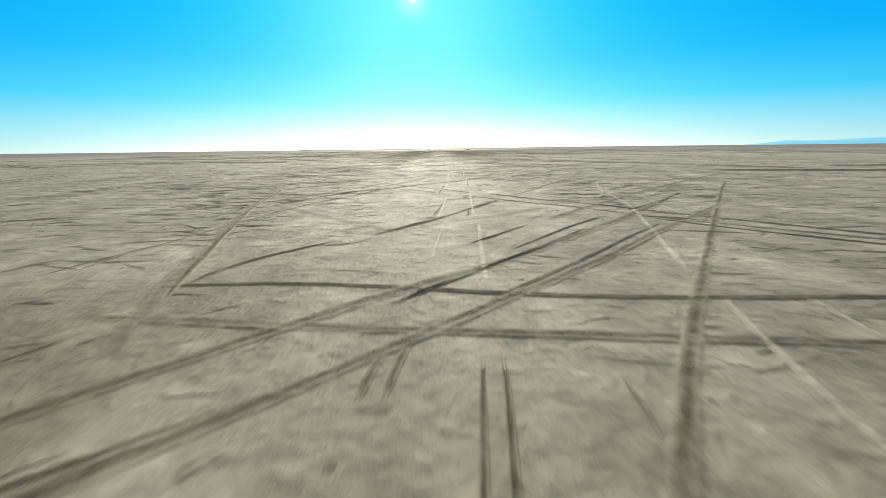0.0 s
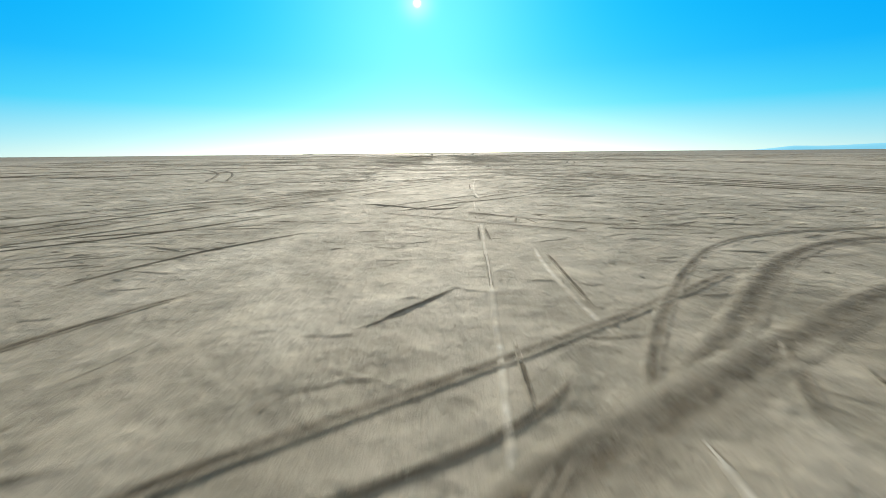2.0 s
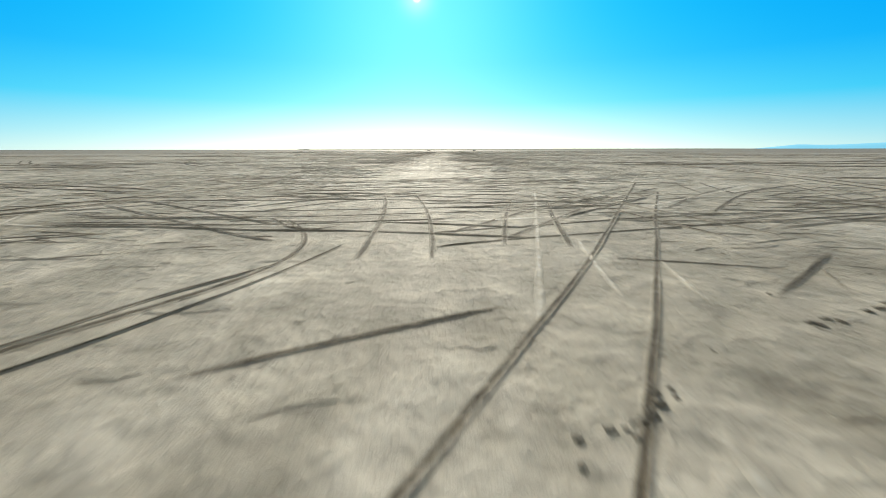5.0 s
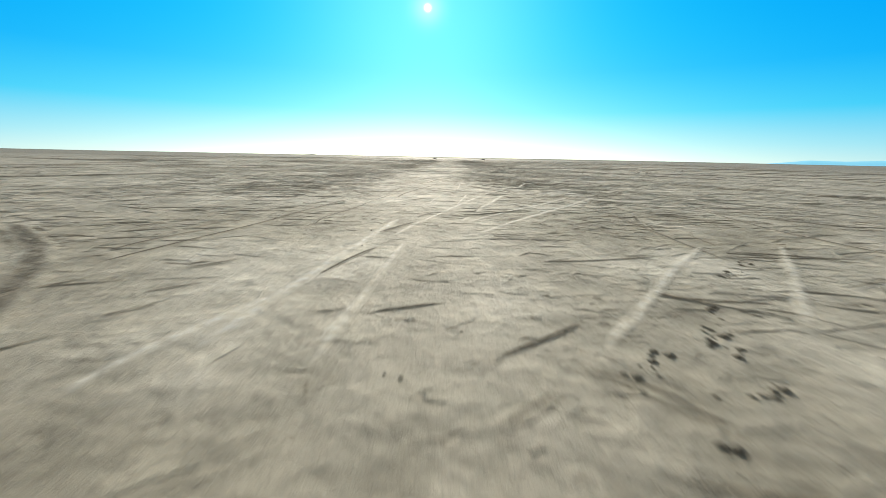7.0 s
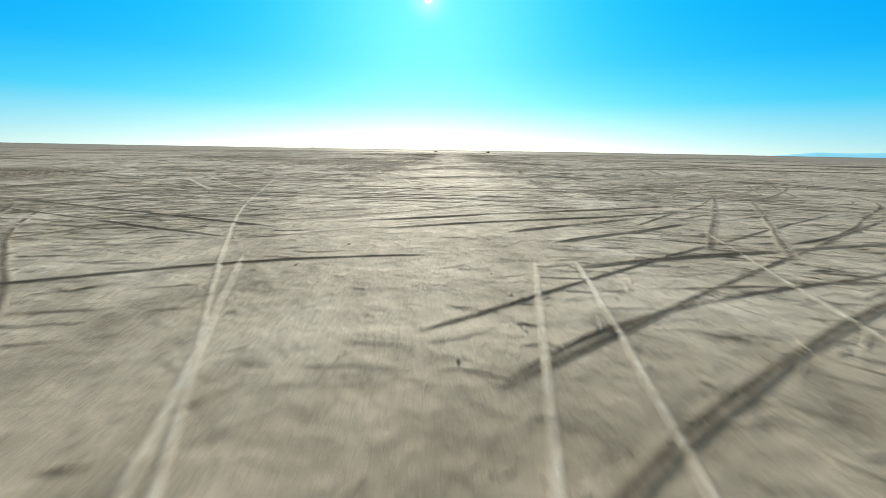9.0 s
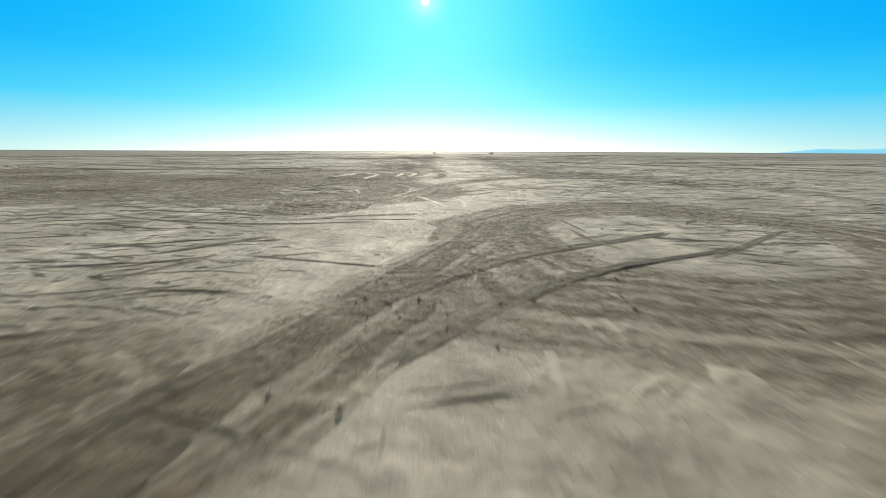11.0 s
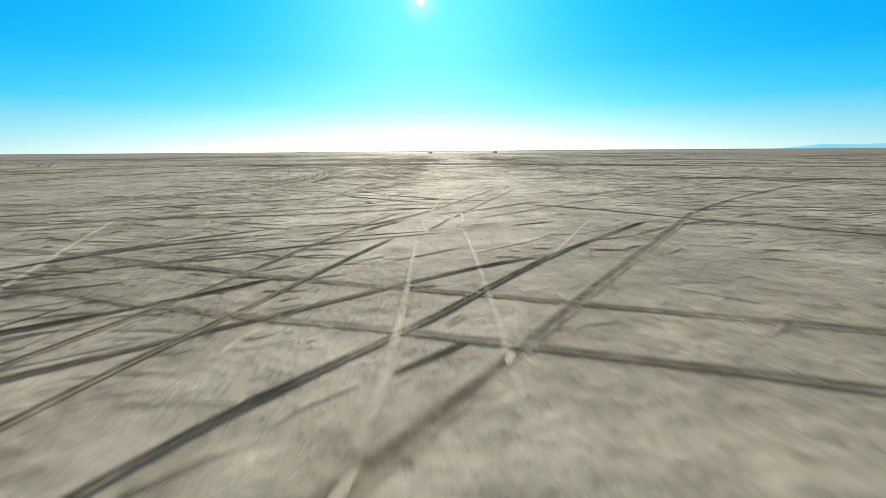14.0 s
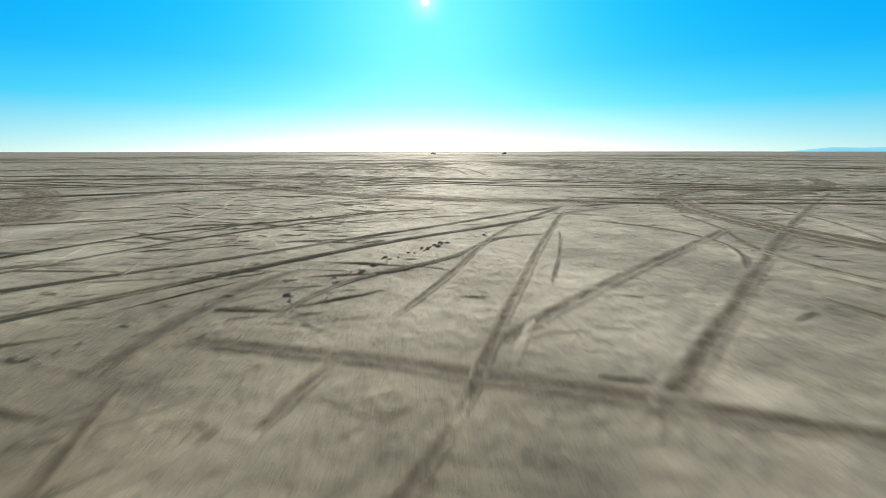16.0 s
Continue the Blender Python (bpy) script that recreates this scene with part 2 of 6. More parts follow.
# ---- tyre tracks ----
def course(x, y, heading, before, length, after, bends, step=0.18):
    """Points and headings along a line that runs straight, then bends (1/m, eased from one to the next), then runs straight."""
    s = np.arange(0, before + length + after + step, step)
    inside = (s >= before) & (s <= before + length)
    bend = np.interp((s - before) / length, np.linspace(0, 1, len(bends)), bends) * inside
    turn = radians(heading) + np.concatenate([[0], np.cumsum(bend[:-1] * step)])
    px = x + np.concatenate([[0], np.cumsum(np.cos(turn[:-1]) * step)])
    py = y + np.concatenate([[0], np.cumsum(np.sin(turn[:-1]) * step)])
    return px, py, turn, s


def along(s, rng, scale):
    """Smooth uneven values from 0 to 1 along a line."""
    knots = np.arange(0, s[-1] + 2 * scale, scale)
    return np.interp(s, knots, rng.uniform(0, 1, len(knots)))


def strip(line, offsets, heights, wear, rng, ragged=0.02, rough=0.006, fade=1.5, base=0.004):
    """A ribbon of mud along a course, with its own cross section, pressed into the ground at its edges."""
    px, py, turn, s = line
    offsets, heights, wear = (np.asarray(v, float) for v in (offsets, heights, wear))
    wobble = ragged * (along(s, rng, 0.9) - 0.5) * 2
    end = np.clip(np.minimum(s, s[-1] - s) / fade, 0, 1)
    side = offsets[None] * (0.45 + 0.55 * end[:, None]) * (1 + 0.35 * (along(s, rng, 1.7)[:, None] - 0.5)) + wobble[:, None]
    x = px[:, None] - np.sin(turn)[:, None] * side
    y = py[:, None] + np.cos(turn)[:, None] * side
    deep = 0.45 + 0.9 * along(s, rng, 1.3)
    lift = heights[None] * deep[:, None] * end[:, None]
    inner = np.ones(len(offsets))
    inner[[0, -1]] = 0
    lift = lift + inner[None] * (base + rough * rng.uniform(0, 1, x.shape)) * end[:, None] - 0.012 * (1 - inner)[None] - 0.012 * (1 - end)[:, None]
    points = np.stack([x, y, swell(x, y) + lift], -1).reshape(-1, 3)
    broken = (0.35 + 0.4 * along(s, rng, 6.0) + 0.4 * along(s, rng, 1.7) + 0.3 * along(s, rng, 0.5))[:, None]
    worn = (wear[None] * broken * rng.uniform(0.85, 1.15, x.shape) * end[:, None]).reshape(-1)
    return points, grid_faces(len(s), len(offsets)), worn


def rut_section(width, strength, pale, berm):
    """Offsets, heights and wear across a rut."""
    half = width / 2
    offsets = [-half * 2.2, -half * 1.35, -half * 0.8, -half * 0.3, half * 0.3, half * 0.8, half * 1.35, half * 2.2]
    profile = np.array([0, 0.18, 0.6, 1, 1, 0.6, 0.18, 0])
    if pale:
        return offsets, [0, 0.002, 0.6 * berm, berm, berm, 0.6 * berm, 0.002, 0], profile * strength
    return offsets, [0, berm, berm * 0.45, 0, 0, berm * 0.45, berm, 0], profile * strength


PATCHES = [
    (-9.6, 274.8, 2.3, 8.4, 1.15, 0.0),
    (4.6, 260.8, 3.5, 7.8, 1.0, 0.0),
    (-22.0, 273.0, 0.0, 8.0, 1.0, 0.3),
    (-34.0, 284.0, 0.0, 10.0, 0.9, 0.1),
    (-48.0, 292.0, 0.0, 11.0, 0.9, 0.0),
    (-7.6, 266.8, 0.0, 2.9, 0.8, 0.0),
    (-8.5, 284.5, 0.0, 5.0, 0.9, 0.3),
    (-20.0, 283.0, 0.0, 10.0, 0.8, 0.2),
    (-10.8, 311.6, 0.0, 5.4, 0.8, 0.0),
    (-23.0, 371.0, 3.4, 6.4, 1.0, 0.0),
    (-46.0, 330.0, 4.0, 12.0, 1.0, 0.0),
    (-38.0, 230.0, 5.0, 13.0, 1.0, 0.0),
    (-9.5, 292.0, 0.0, 6.6, 0.9, 0.2),
    (-18.0, 294.0, 0.0, 6.5, 0.9, 0.0),
    (-6.3, 299.0, 0.0, 4.2, 0.9, 0.3),
    (-6.0, 252.6, 0.0, 2.2, 1.0, 0.0),
]


BAND_LINES = []


def mounded(x, y):
    """How high the torn-up mud of patches and bands stands, roughly."""
    lift = np.zeros_like(x)
    for px, py, inner, outer, squash, lean in PATCHES:
        r = np.hypot(x - px, (y - py) / squash)
        lift = np.maximum(lift, 0.022 * np.clip((outer - r) / 0.8, 0, 1) * np.clip((r - inner) / 0.4 + (inner == 0), 0, 1))
    for bx, by, width in BAND_LINES:
        if x.max() < bx.min() - 2 or x.min() > bx.max() + 2 or y.max() < by.min() - 2 or y.min() > by.max() + 2:
            continue
        d = np.min(np.hypot(x[:, None] - bx[None, ::3], y[:, None] - by[None, ::3]), 1)
        lift = np.maximum(lift, 0.02 * np.clip(2.5 * (1 - 2 * d / width), 0, 1))
    return lift


track_rng = np.random.default_rng(11)
# kind: material, width, strength, berm, roughness, label
TRACKS = {
    "D": (DARK, 0.16, 1.15, 0.011, 0.005, "broad soft dark tyre track in damp mud"),
    "W": (DARK, 0.38, 1.0, 0.018, 0.012, "very wide dark churned tyre track in mud"),
    "B": (DARK, 0.20, 2.2, 0.010, 0.010, "dark wheel rut cut across churned mud"),
    "F": (DARK, 0.24, 0.42, 0.006, 0.004, "faint broad tyre track on dry mud"),
    "m": (DARK, 0.10, 1.4, 0.017, 0.004, "dark damp tyre track pressed into pale mud"),
    "d": (DARK, 0.058, 1.5, 0.016, 0.003, "thin dark tyre track scored in pale mud"),
    "P": (PALE, 0.15, 0.85, 0.008, 0.003, "pale smooth tyre track on dry mud"),
    "p": (PALE, 0.075, 0.7, 0.007, 0.003, "narrow pale tyre track on dry mud"),
    "f": (PALE, 0.08, 0.34, 0.005, 0.003, "faint pale tyre track on dry mud"),
    "Q": (PALE, 0.29, 0.6, 0.006, 0.004, "broad pale sweep of dry crust between churned ruts"),
    "C": (CLOD, 0.20, 1.4, 0.030, 0.030, "broken row of dark mud clods along wheel rut"),
}
MARKS = {DARK.name: [], PALE.name: [], CLOD.name: []}


def clod_row(line, width):
    """Lumps thrown up by a wheel, in bunches along its line."""
    px, py, turn, s = line
    n = 8
    a = np.arange(n) / n * 2 * math.pi
    at = np.sort(track_rng.uniform(0, s[-1], max(3, int(s[-1] * 9))))
    at = at[np.interp(at, s, along(s, track_rng, 0.7)) > 0.38]
    at = at if len(at) else np.array([s[-1] / 2])
    side = track_rng.normal(0, width * 0.35, len(at))
    h = np.interp(at, s, turn)
    cx, cy = np.interp(at, s, px) - np.sin(h) * side, np.interp(at, s, py) + np.cos(h) * side
    size = 0.02 + 0.042 * track_rng.uniform(0, 1, len(at)) ** 2
    rings = []
    for reach, high in ((1.0, -0.01), (0.75, 0.35), (0.35, 0.6)):
        r = size[:, None] * reach * track_rng.uniform(0.7, 1.3, (len(at), n))
        qx, qy = cx[:, None] + r * 1.3 * np.cos(a), cy[:, None] + r * np.sin(a)
        rings.append(np.stack([qx, qy, swell(qx, qy) + size[:, None] * high * track_rng.uniform(0.8, 1.2, (len(at), n))], -1))
    points = np.concatenate([*rings, np.stack([cx, cy, swell(cx, cy) + size * 0.7], -1)[:, None]], 1)
    one = [(k + n * j, (k + 1) % n + n * j, (k + 1) % n + n * (j + 1)) for j in (0, 1) for k in range(n)]
    one += [(k + n * j, (k + 1) % n + n * (j + 1), k + n * (j + 1)) for j in (0, 1) for k in range(n)]
    one += [(k + 2 * n, (k + 1) % n + 2 * n, 3 * n) for k in range(n)]
    faces = (np.array(one)[None] + (np.arange(len(at)) * (3 * n + 1))[:, None, None]).reshape(-1, 3)
    points = points.reshape(-1, 3)
    return points, faces, np.full(len(points), 1.1)


def rut_mesh(kind, x, y, heading, length, bends):
    """Points, faces and wear of one rut."""
    material, width, strength, berm, rough, _ = TRACKS[kind]
    line = course(x, y, heading, 0.0, length, 0.0, bends, step=min(0.16, length / 6))
    if material is CLOD:
        return clod_row(line, width)
    broad = width * track_rng.uniform(0.8, 1.25)
    section = rut_section(broad, strength * min(1, 0.3 + 0.2 * length) * track_rng.uniform(0.8, 1.15), material is PALE, berm * min(1, 0.3 + 0.25 * length) * track_rng.uniform(0.7, 1.3))
    points, faces, wear = strip(line, *section, track_rng, ragged=0.008 + 0.08 * width, fade=min(1.3, 0.35 * line[3][-1]), rough=rough,
                                base=0.003 + 0.004 * track_rng.uniform())
    if kind == "B":
        wear = np.maximum(wear, 1.3)
    if material is PALE or kind == "B":
        points[:, 2] += mounded(points[:, 0], points[:, 1])
    return points, faces, wear


def tyre_track(kind, *ruts):
    material, width, label = TRACKS[kind][0], TRACKS[kind][1], TRACKS[kind][5]
    first = ruts[0]
    ob = new("tyre_track")
    ob.location = (first[0], first[1], 0)
    tagged(ob, label, "tyre track", group="tyre tracks on the lakebed")
    for spec in ruts:
        points, faces, wear = rut_mesh(kind, *spec)
        points -= np.array([first[0], first[1], 0])
        if width < 0.07 or material is CLOD:
            mesh_object("clod_row" if material is CLOD else "wheel_rut", points, faces, material, wear).parent = ob
            continue
        grid, worn = points.reshape(-1, 8, 3), wear.reshape(-1, 8)
        rut = None
        for name, first_column, last_column in (("wheel_rut", 2, 6), ("berm", 0, 3), ("berm", 5, 8)):
            piece = grid[:, first_column:last_column]
            made = mesh_object(name, piece.reshape(-1, 3), grid_faces(len(piece), last_column - first_column), material,
                               worn[:, first_column:last_column].reshape(-1))
            made.parent = rut or ob
            rut = rut or made
    return ob


def mark(kind, *ruts):
    """A lesser rut, kept to be joined with its like."""
    MARKS[TRACKS[kind][0].name].extend(rut_mesh(kind, *spec) for spec in ruts)


def join_marks(name, material, label):
    pieces = MARKS[material.name]
    starts = np.cumsum([0] + [len(p) for p, _, _ in pieces])
    ob = mesh_object(name, np.concatenate([p for p, _, _ in pieces]), np.concatenate([f + n for (_, f, _), n in zip(pieces, starts)]), material,
                     np.concatenate([w for _, _, w in pieces]))
    tagged(ob, label, "tyre marks", kind="stuff")


def churned_band(width, spec, label="broad band of dark churned mud", strength=1.4):
    """Many wheel lanes side by side, each torn up to its own depth, fraying out at the sides."""
    ob = tagged(new("churned_band"), label, "churned mud", group="churned bands of mud")
    ob.location = (spec[0], spec[1], 0)
    px, py, turn, s = course(*spec, step=0.16)
    BAND_LINES.append((px, py, width))
    columns = max(9, 4 * round(width / 0.4) + 1)
    u = np.linspace(-1, 1, columns)
    lane = track_rng.uniform(0.2, 1.5, columns)
    left, right = (0.78 + 0.3 * along(s, track_rng, 2.2) + 0.24 * along(s, track_rng, 0.5) for _ in range(2))
    side = u[None] * 0.5 * width * np.where(u[None] < 0, left[:, None], right[:, None])
    x = px[:, None] - np.sin(turn)[:, None] * side
    y = py[:, None] + np.cos(turn)[:, None] * side
    end = np.clip(np.minimum(s, s[-1] - s) / 4.0, 0, 1)[:, None]
    edge = np.clip((1 - np.abs(u)) / 0.45, 0, 1)[None]
    torn = edge * end
    drift = np.stack([along(s, track_rng, 1.5) for _ in range(columns)], -1)
    tear = np.stack([along(s, track_rng, 0.4) for _ in range(columns)], -1)
    lift = torn * (0.005 + 0.014 * lane[None] * drift + 0.012 * track_rng.uniform(0, 1, x.shape) ** 2) - 0.012 * (torn == 0)
    wear = torn * strength * lane[None] * (0.15 + 1.0 * drift + 0.8 * tear) * track_rng.uniform(0.8, 1.2, x.shape)
    grid = np.stack([x - spec[0], y - spec[1], swell(x, y) + lift], -1)
    for j in range(0, columns - 1, 4):
        piece = grid[:, j:j + 5]
        mesh_object("wheel_lane", piece.reshape(-1, 3), grid_faces(len(s), piece.shape[1]), CHURN, wear[:, j:j + 5].reshape(-1)).parent = ob
    return ob


def churned_patch(x, y, inner, outer, squash, lean):
    """Wheel lanes torn up in a round, one mesh for each lane."""
    rng = np.random.default_rng(int(abs(x * 31 + y * 7)))
    n, m = int(outer * 38), max(8, int((outer - inner) / 0.14))
    a = np.linspace(0, 2 * math.pi, n + 1)
    waver = sum(np.sin(k * a + rng.uniform(0, 6.3)) / k for k in (2, 3, 5, 7, 11, 17, 23, 31, 43)) * 0.15
    rows, worn = [], []
    furrow = rng.uniform(0, 1, m + 1)
    for j in range(m + 1):
        u = j / m
        lo = inner * (1 + waver * 0.7)
        r = lo + (outer * (1 + waver) - lo) * u
        edge = np.clip(min(u / 0.4 if inner > 0 else 1, (1 - u) / 0.6), 0, 1)
        lane = 0.5 + 0.5 * np.sin(j * 0.9 + 1.5 * np.sin(2 * a + x) + y)
        lane = 0.35 * lane + 1.1 * furrow[j] * (0.7 + 0.3 * np.sin(3 * a + 1.7 * j))
        px, py = r * np.cos(a), r * np.sin(a) * squash
        qx = px * math.cos(lean) - py * math.sin(lean)
        qy = px * math.sin(lean) + py * math.cos(lean)
        bump = edge * (0.006 + 0.012 * lane + 0.022 * rng.uniform(0, 1, n + 1) ** 2) - 0.012 * (edge == 0)
        wear = np.clip(edge ** 0.5 * (0.2 + 1.55 * lane) * rng.uniform(0.6, 1.4, n + 1), 0, 1.6)
        bump[-1], wear[-1] = bump[0], wear[0]
        rows.append(np.stack([qx, qy, swell(x + qx, y + qy) + bump], -1))
        worn.append(wear)
    ob = new("churned_patch")
    ob.location = (x, y, 0)
    label = "dark ring of churned mud from spinning wheels" if inner else "rough dark patch of churned mud"
    tagged(ob, label, "churned mud", group="rings of churned mud")
    for j in range(0, m, 7):
        piece, wear = rows[j:j + 8], worn[j:j + 8]
        if len(piece) > 1:
            mesh_object("wheel_lane", np.concatenate(piece), grid_faces(len(piece), n + 1), CHURN, np.concatenate(wear)).parent = ob
    return ob


# width; then the course: x, y, heading, straight before, length, straight after, bends
churned_band(3.6, (16.26, 101.63, 178.1, 8.0, 56.9, 0.0, (0.0551, -0.0932, -0.0228, -0.0132, -0.0242, -0.0161, -0.0372, 0.0199,)), strength=1.0)
churned_band(2.3, (-5.27, 247.67, 74.4, 2.2, 17.2, 0.0, (-0.0285, 0.0029, 0.0163,)), strength=1.15)
churned_band(2.1, (-3.55, 270.79, 86.1, 0.0, 34.9, 3.5, (-0.0332, -0.0456, -0.0578, -0.0604, -0.0603,)), strength=0.8)
churned_band(2.2, (-1.32, 281.69, 49.8, 0.0, 17.4, 3.5, (-0.0255, -0.0316,)))
churned_band(1.3, (-12.99, 299.32, 54.5, 0.0, 14.5, 0.0, (-0.1433, -0.1895, -0.2176,)))
churned_band(2.2, (-16.91, 309.50, 94.7, 3.5, 18.2, 0.0, (-0.2041, -0.1797, -0.0945,)))
churned_band(2.0, (-10.12, 302.25, 77.2, 3.5, 9.3, 0.0, (0.0258, 0.0092,)))
churned_band(0.7, (-2.86, 306.15, 110.5, 2.0, 16.0, 0.0, (0.0530, 0.0522, 0.0500,)))
churned_band(1.5, (-8.99, 307.40, 74.7, 3.2, 2.9, 0.0, (0.2227,)))
churned_band(1.6, (-19.77, 333.27, 58.5, 3.5, 56.8, 2.0, (0.0496, 0.0237, 0.0147, 0.0413, 0.0489,)))
churned_band(1.4, (31.17, 378.51, 145.5, 3.5, 51.9, 3.5, (0.0398, 0.0505, 0.1031, 0.0734, 0.0250, 0.0245,)))
churned_band(1.2, (7.88, 377.26, 185.0, 2.0, 29.2, 2.0, (-0.0373, -0.0305,)))
churned_band(1.5, (-24.03, 372.88, 40.0, 3.5, 8.7, 2.0, (0.1297,)))
churned_band(1.2, (-5.97, 287.21, 60.6, 0.0, 17.2, 0.0, (0.1573, 0.0973, 0.0575, 0.1389, 0.1910, 0.1949,)))
churned_band(1.1, (-10.34, 286.26, 47.6, 3.3, 14.3, 0.0, (0.1568, 0.1681, 0.1320, 0.1466, 0.1556,)))
churned_band(1.1, (-12.47, 288.07, 57.4, 3.5, 10.2, 0.0, (0.2515, 0.2583, 0.2177, 0.2061,)))
churned_band(1.2, (-15.42, 293.59, 108.1, 3.5, 51.8, 0.0, (0.0098, -0.0431, -0.1770, -0.1034, 0.0032, 0.0091,)))
churned_band(1.1, (-2.98, 296.3, 281.6, 0.0, 11.0, 0.0, (-0.0376, -0.0401,)), strength=0.55)
churned_band(1.3, (-15.75, 386.20, 306.7, 2.0, 45.5, 3.5, (0.0590, 0.0435, 0.0287,)))
churned_band(1.3, (-16.61, 345.70, 81.1, 3.5, 14.7, 2.0, (0.0220,)))

# kind; then each rut: x, y, heading, length, bends
tyre_track("m", (-7.58, -4.23, 71.1, 10.4, (0.0348, -0.0557,)))
mark("d", (-8.66, -1.05, 94.7, 10.8, (-0.0695, 0.0565, -0.2961,)))
tyre_track("f", (4.97, -0.36, 80.7, 7.3, (0.1016, -0.1971,)))
mark("d", (-0.04, -0.13, 81.9, 4.9, (0.0162,)))
mark("d", (0.13, -0.13, 81.1, 5.1, (0.0145,)))
tyre_track("D", (0.35, 0.15, 61.5, 33.7, (-0.0171, 0.0005, -0.0013, -0.0020,)))
tyre_track("f", (3.01, 0.32, 82.0, 6.7, (-0.0293,)))
tyre_track("D", (-4.60, 0.65, 45.6, 25.4, (-0.0091, 0.0071, -0.0021, 0.0028,)))
mark("m", (-4.93, 0.76, 47.6, 4.6, (-0.0987, 0.0972,)))
tyre_track("D", (-5.29, 1.16, 62.0, 25.4, (-0.0903, 0.0176, 0.0069, -0.0010,)))
mark("m", (-2.05, 2.49, 55.1, 0.6, (0.0000,)))
mark("d", (-0.86, 2.53, 85.4, 0.3, (0.0000,)))
mark("d", (16.26, 2.70, 133.5, 15.0, (-0.0248, 0.0218, -0.1194,)))
mark("d", (1.75, 2.76, 89.3, 1.2, (-0.1409,)))
mark("d", (-0.81, 3.16, 89.8, 1.7, (-0.1690,)))
mark("d", (-0.58, 3.21, 86.9, 1.8, (-0.0858,)))
tyre_track("F", (-3.62, 3.63, 111.6, 25.5, (-0.0136, -0.0068, -0.0051, 0.0076,)))
tyre_track("D", (14.16, 3.63, 173.2, 20.2, (0.0082, -0.0141,)))
mark("d", (18.26, 4.68, 139.7, 10.0, (0.0001,)))
mark("d", (-1.13, 5.52, 51.8, 8.8, (-0.0074,)))
tyre_track("d", (0.27, 5.61, 48.4, 10.2, (-0.0030,)))
tyre_track("m", (-4.29, 5.62, 106.2, 21.1, (0.0131, -0.0178, 0.0184,)))
tyre_track("m", (15.74, 5.68, 179.1, 21.5, (-0.0126, 0.0079, -0.0396, 0.1463,)))
mark("m", (-6.54, 6.18, 66.2, 0.4, (0.0000,)))
mark("d", (-4.43, 6.36, 102.5, 5.3, (-0.3806, -0.1770, 0.1823,)))
mark("p", (0.71, 6.42, 86.2, 7.2, (0.0001,)))
mark("p", (4.47, 6.86, 74.8, 15.6, (-0.0214, 0.0491,)))
tyre_track("d", (-7.81, 7.15, 78.4, 19.0, (0.0223, -0.0333, 0.0465,)))
mark("d", (-7.36, 7.29, 82.6, 3.4, (0.1171,)))
mark("p", (-0.26, 8.16, 86.3, 5.3, (0.0008,)))
mark("d", (-5.84, 8.61, 43.6, 0.9, (0.0,)))
tyre_track("m", (11.90, 8.88, 133.9, 17.3, (-0.0016, -0.0140,)))
mark("d", (1.23, 9.01, 52.4, 6.9, (-0.0127,)))
tyre_track("m", (12.37, 9.39, 128.8, 16.2, (0.0007, 0.0011,)))
mark("d", (0.22, 9.62, 48.5, 4.5, (0.0257,)))
tyre_track("m", (-2.20, 10.72, 57.1, 10.5, (0.0110,)))
mark("F", (-3.73, 10.86, 48.5, 3.4, (0.0714,)))
tyre_track("F", (-0.75, 10.96, 131.6, 12.3, (0.0002,)))
mark("p", (8.05, 12.05, 82.6, 9.7, (-0.0123,)))
mark("d", (8.89, 12.82, 143.3, 3.2, (0.0847,)))
tyre_track("D", (3.03, 12.87, 51.8, 32.1, (-0.0044, -0.0038, -0.0058, 0.0042,)))
mark("F", (-0.30, 13.17, 25.2, 5.9, (0.1014, -0.0356,)))
mark("p", (-0.24, 13.25, 84.8, 8.1, (0.0078,)))
mark("F", (2.38, 13.34, 39.1, 1.9, (-0.1261,)))
tyre_track("p", (1.12, 13.50, 88.6, 11.2, (-0.0048,)))
mark("f", (-1.45, 13.54, 140.2, 5.5, (-0.0131,)))
mark("d", (0.84, 14.01, 83.7, 2.9, (0.0105,)))
mark("d", (-0.38, 14.03, 83.6, 4.7, (0.0010,)))
mark("d", (1.16, 14.20, 89.8, 0.4, (0.0000,)))
mark("d", (6.31, 14.84, 43.3, 9.0, (0.0180,)))
mark("d", (-3.65, 15.72, 56.4, 1.9, (0.3514,)))
mark("p", (-3.04, 16.55, 31.9, 1.8, (-0.2734,)))
mark("d", (-7.02, 17.56, 78.5, 8.1, (-0.0359, -0.0425,)))
tyre_track("d", (-8.71, 17.60, 66.8, 15.4, (-0.0017, 0.0194,)))
mark("p", (6.80, 18.82, 54.4, 12.3, (0.1059, -0.0949,)))
tyre_track("m", (3.08, 19.89, 62.6, 23.2, (-0.0102, 0.0125, -0.0104,)))
mark("d", (-2.06, 20.37, 88.6, 0.6, (0.0000,)))
tyre_track("f", (0.17, 21.14, 89.4, 10.9, (-0.0057,)))
mark("d", (-0.17, 21.20, 86.5, 6.1, (0.0007,)))
tyre_track("D", (1.96, 21.57, 124.6, 29.9, (0.0133, -0.0017, -0.0026,)))
tyre_track("D", (0.21, 21.68, 127.7, 32.6, (0.0052, 0.0000, -0.0009, 0.0012,)))
mark("p", (9.75, 21.94, 80.8, 5.4, (-0.0476,)))
tyre_track("d", (-3.70, 22.33, 110.0, 13.0, (-0.2199, 0.0180, -0.0239,)))
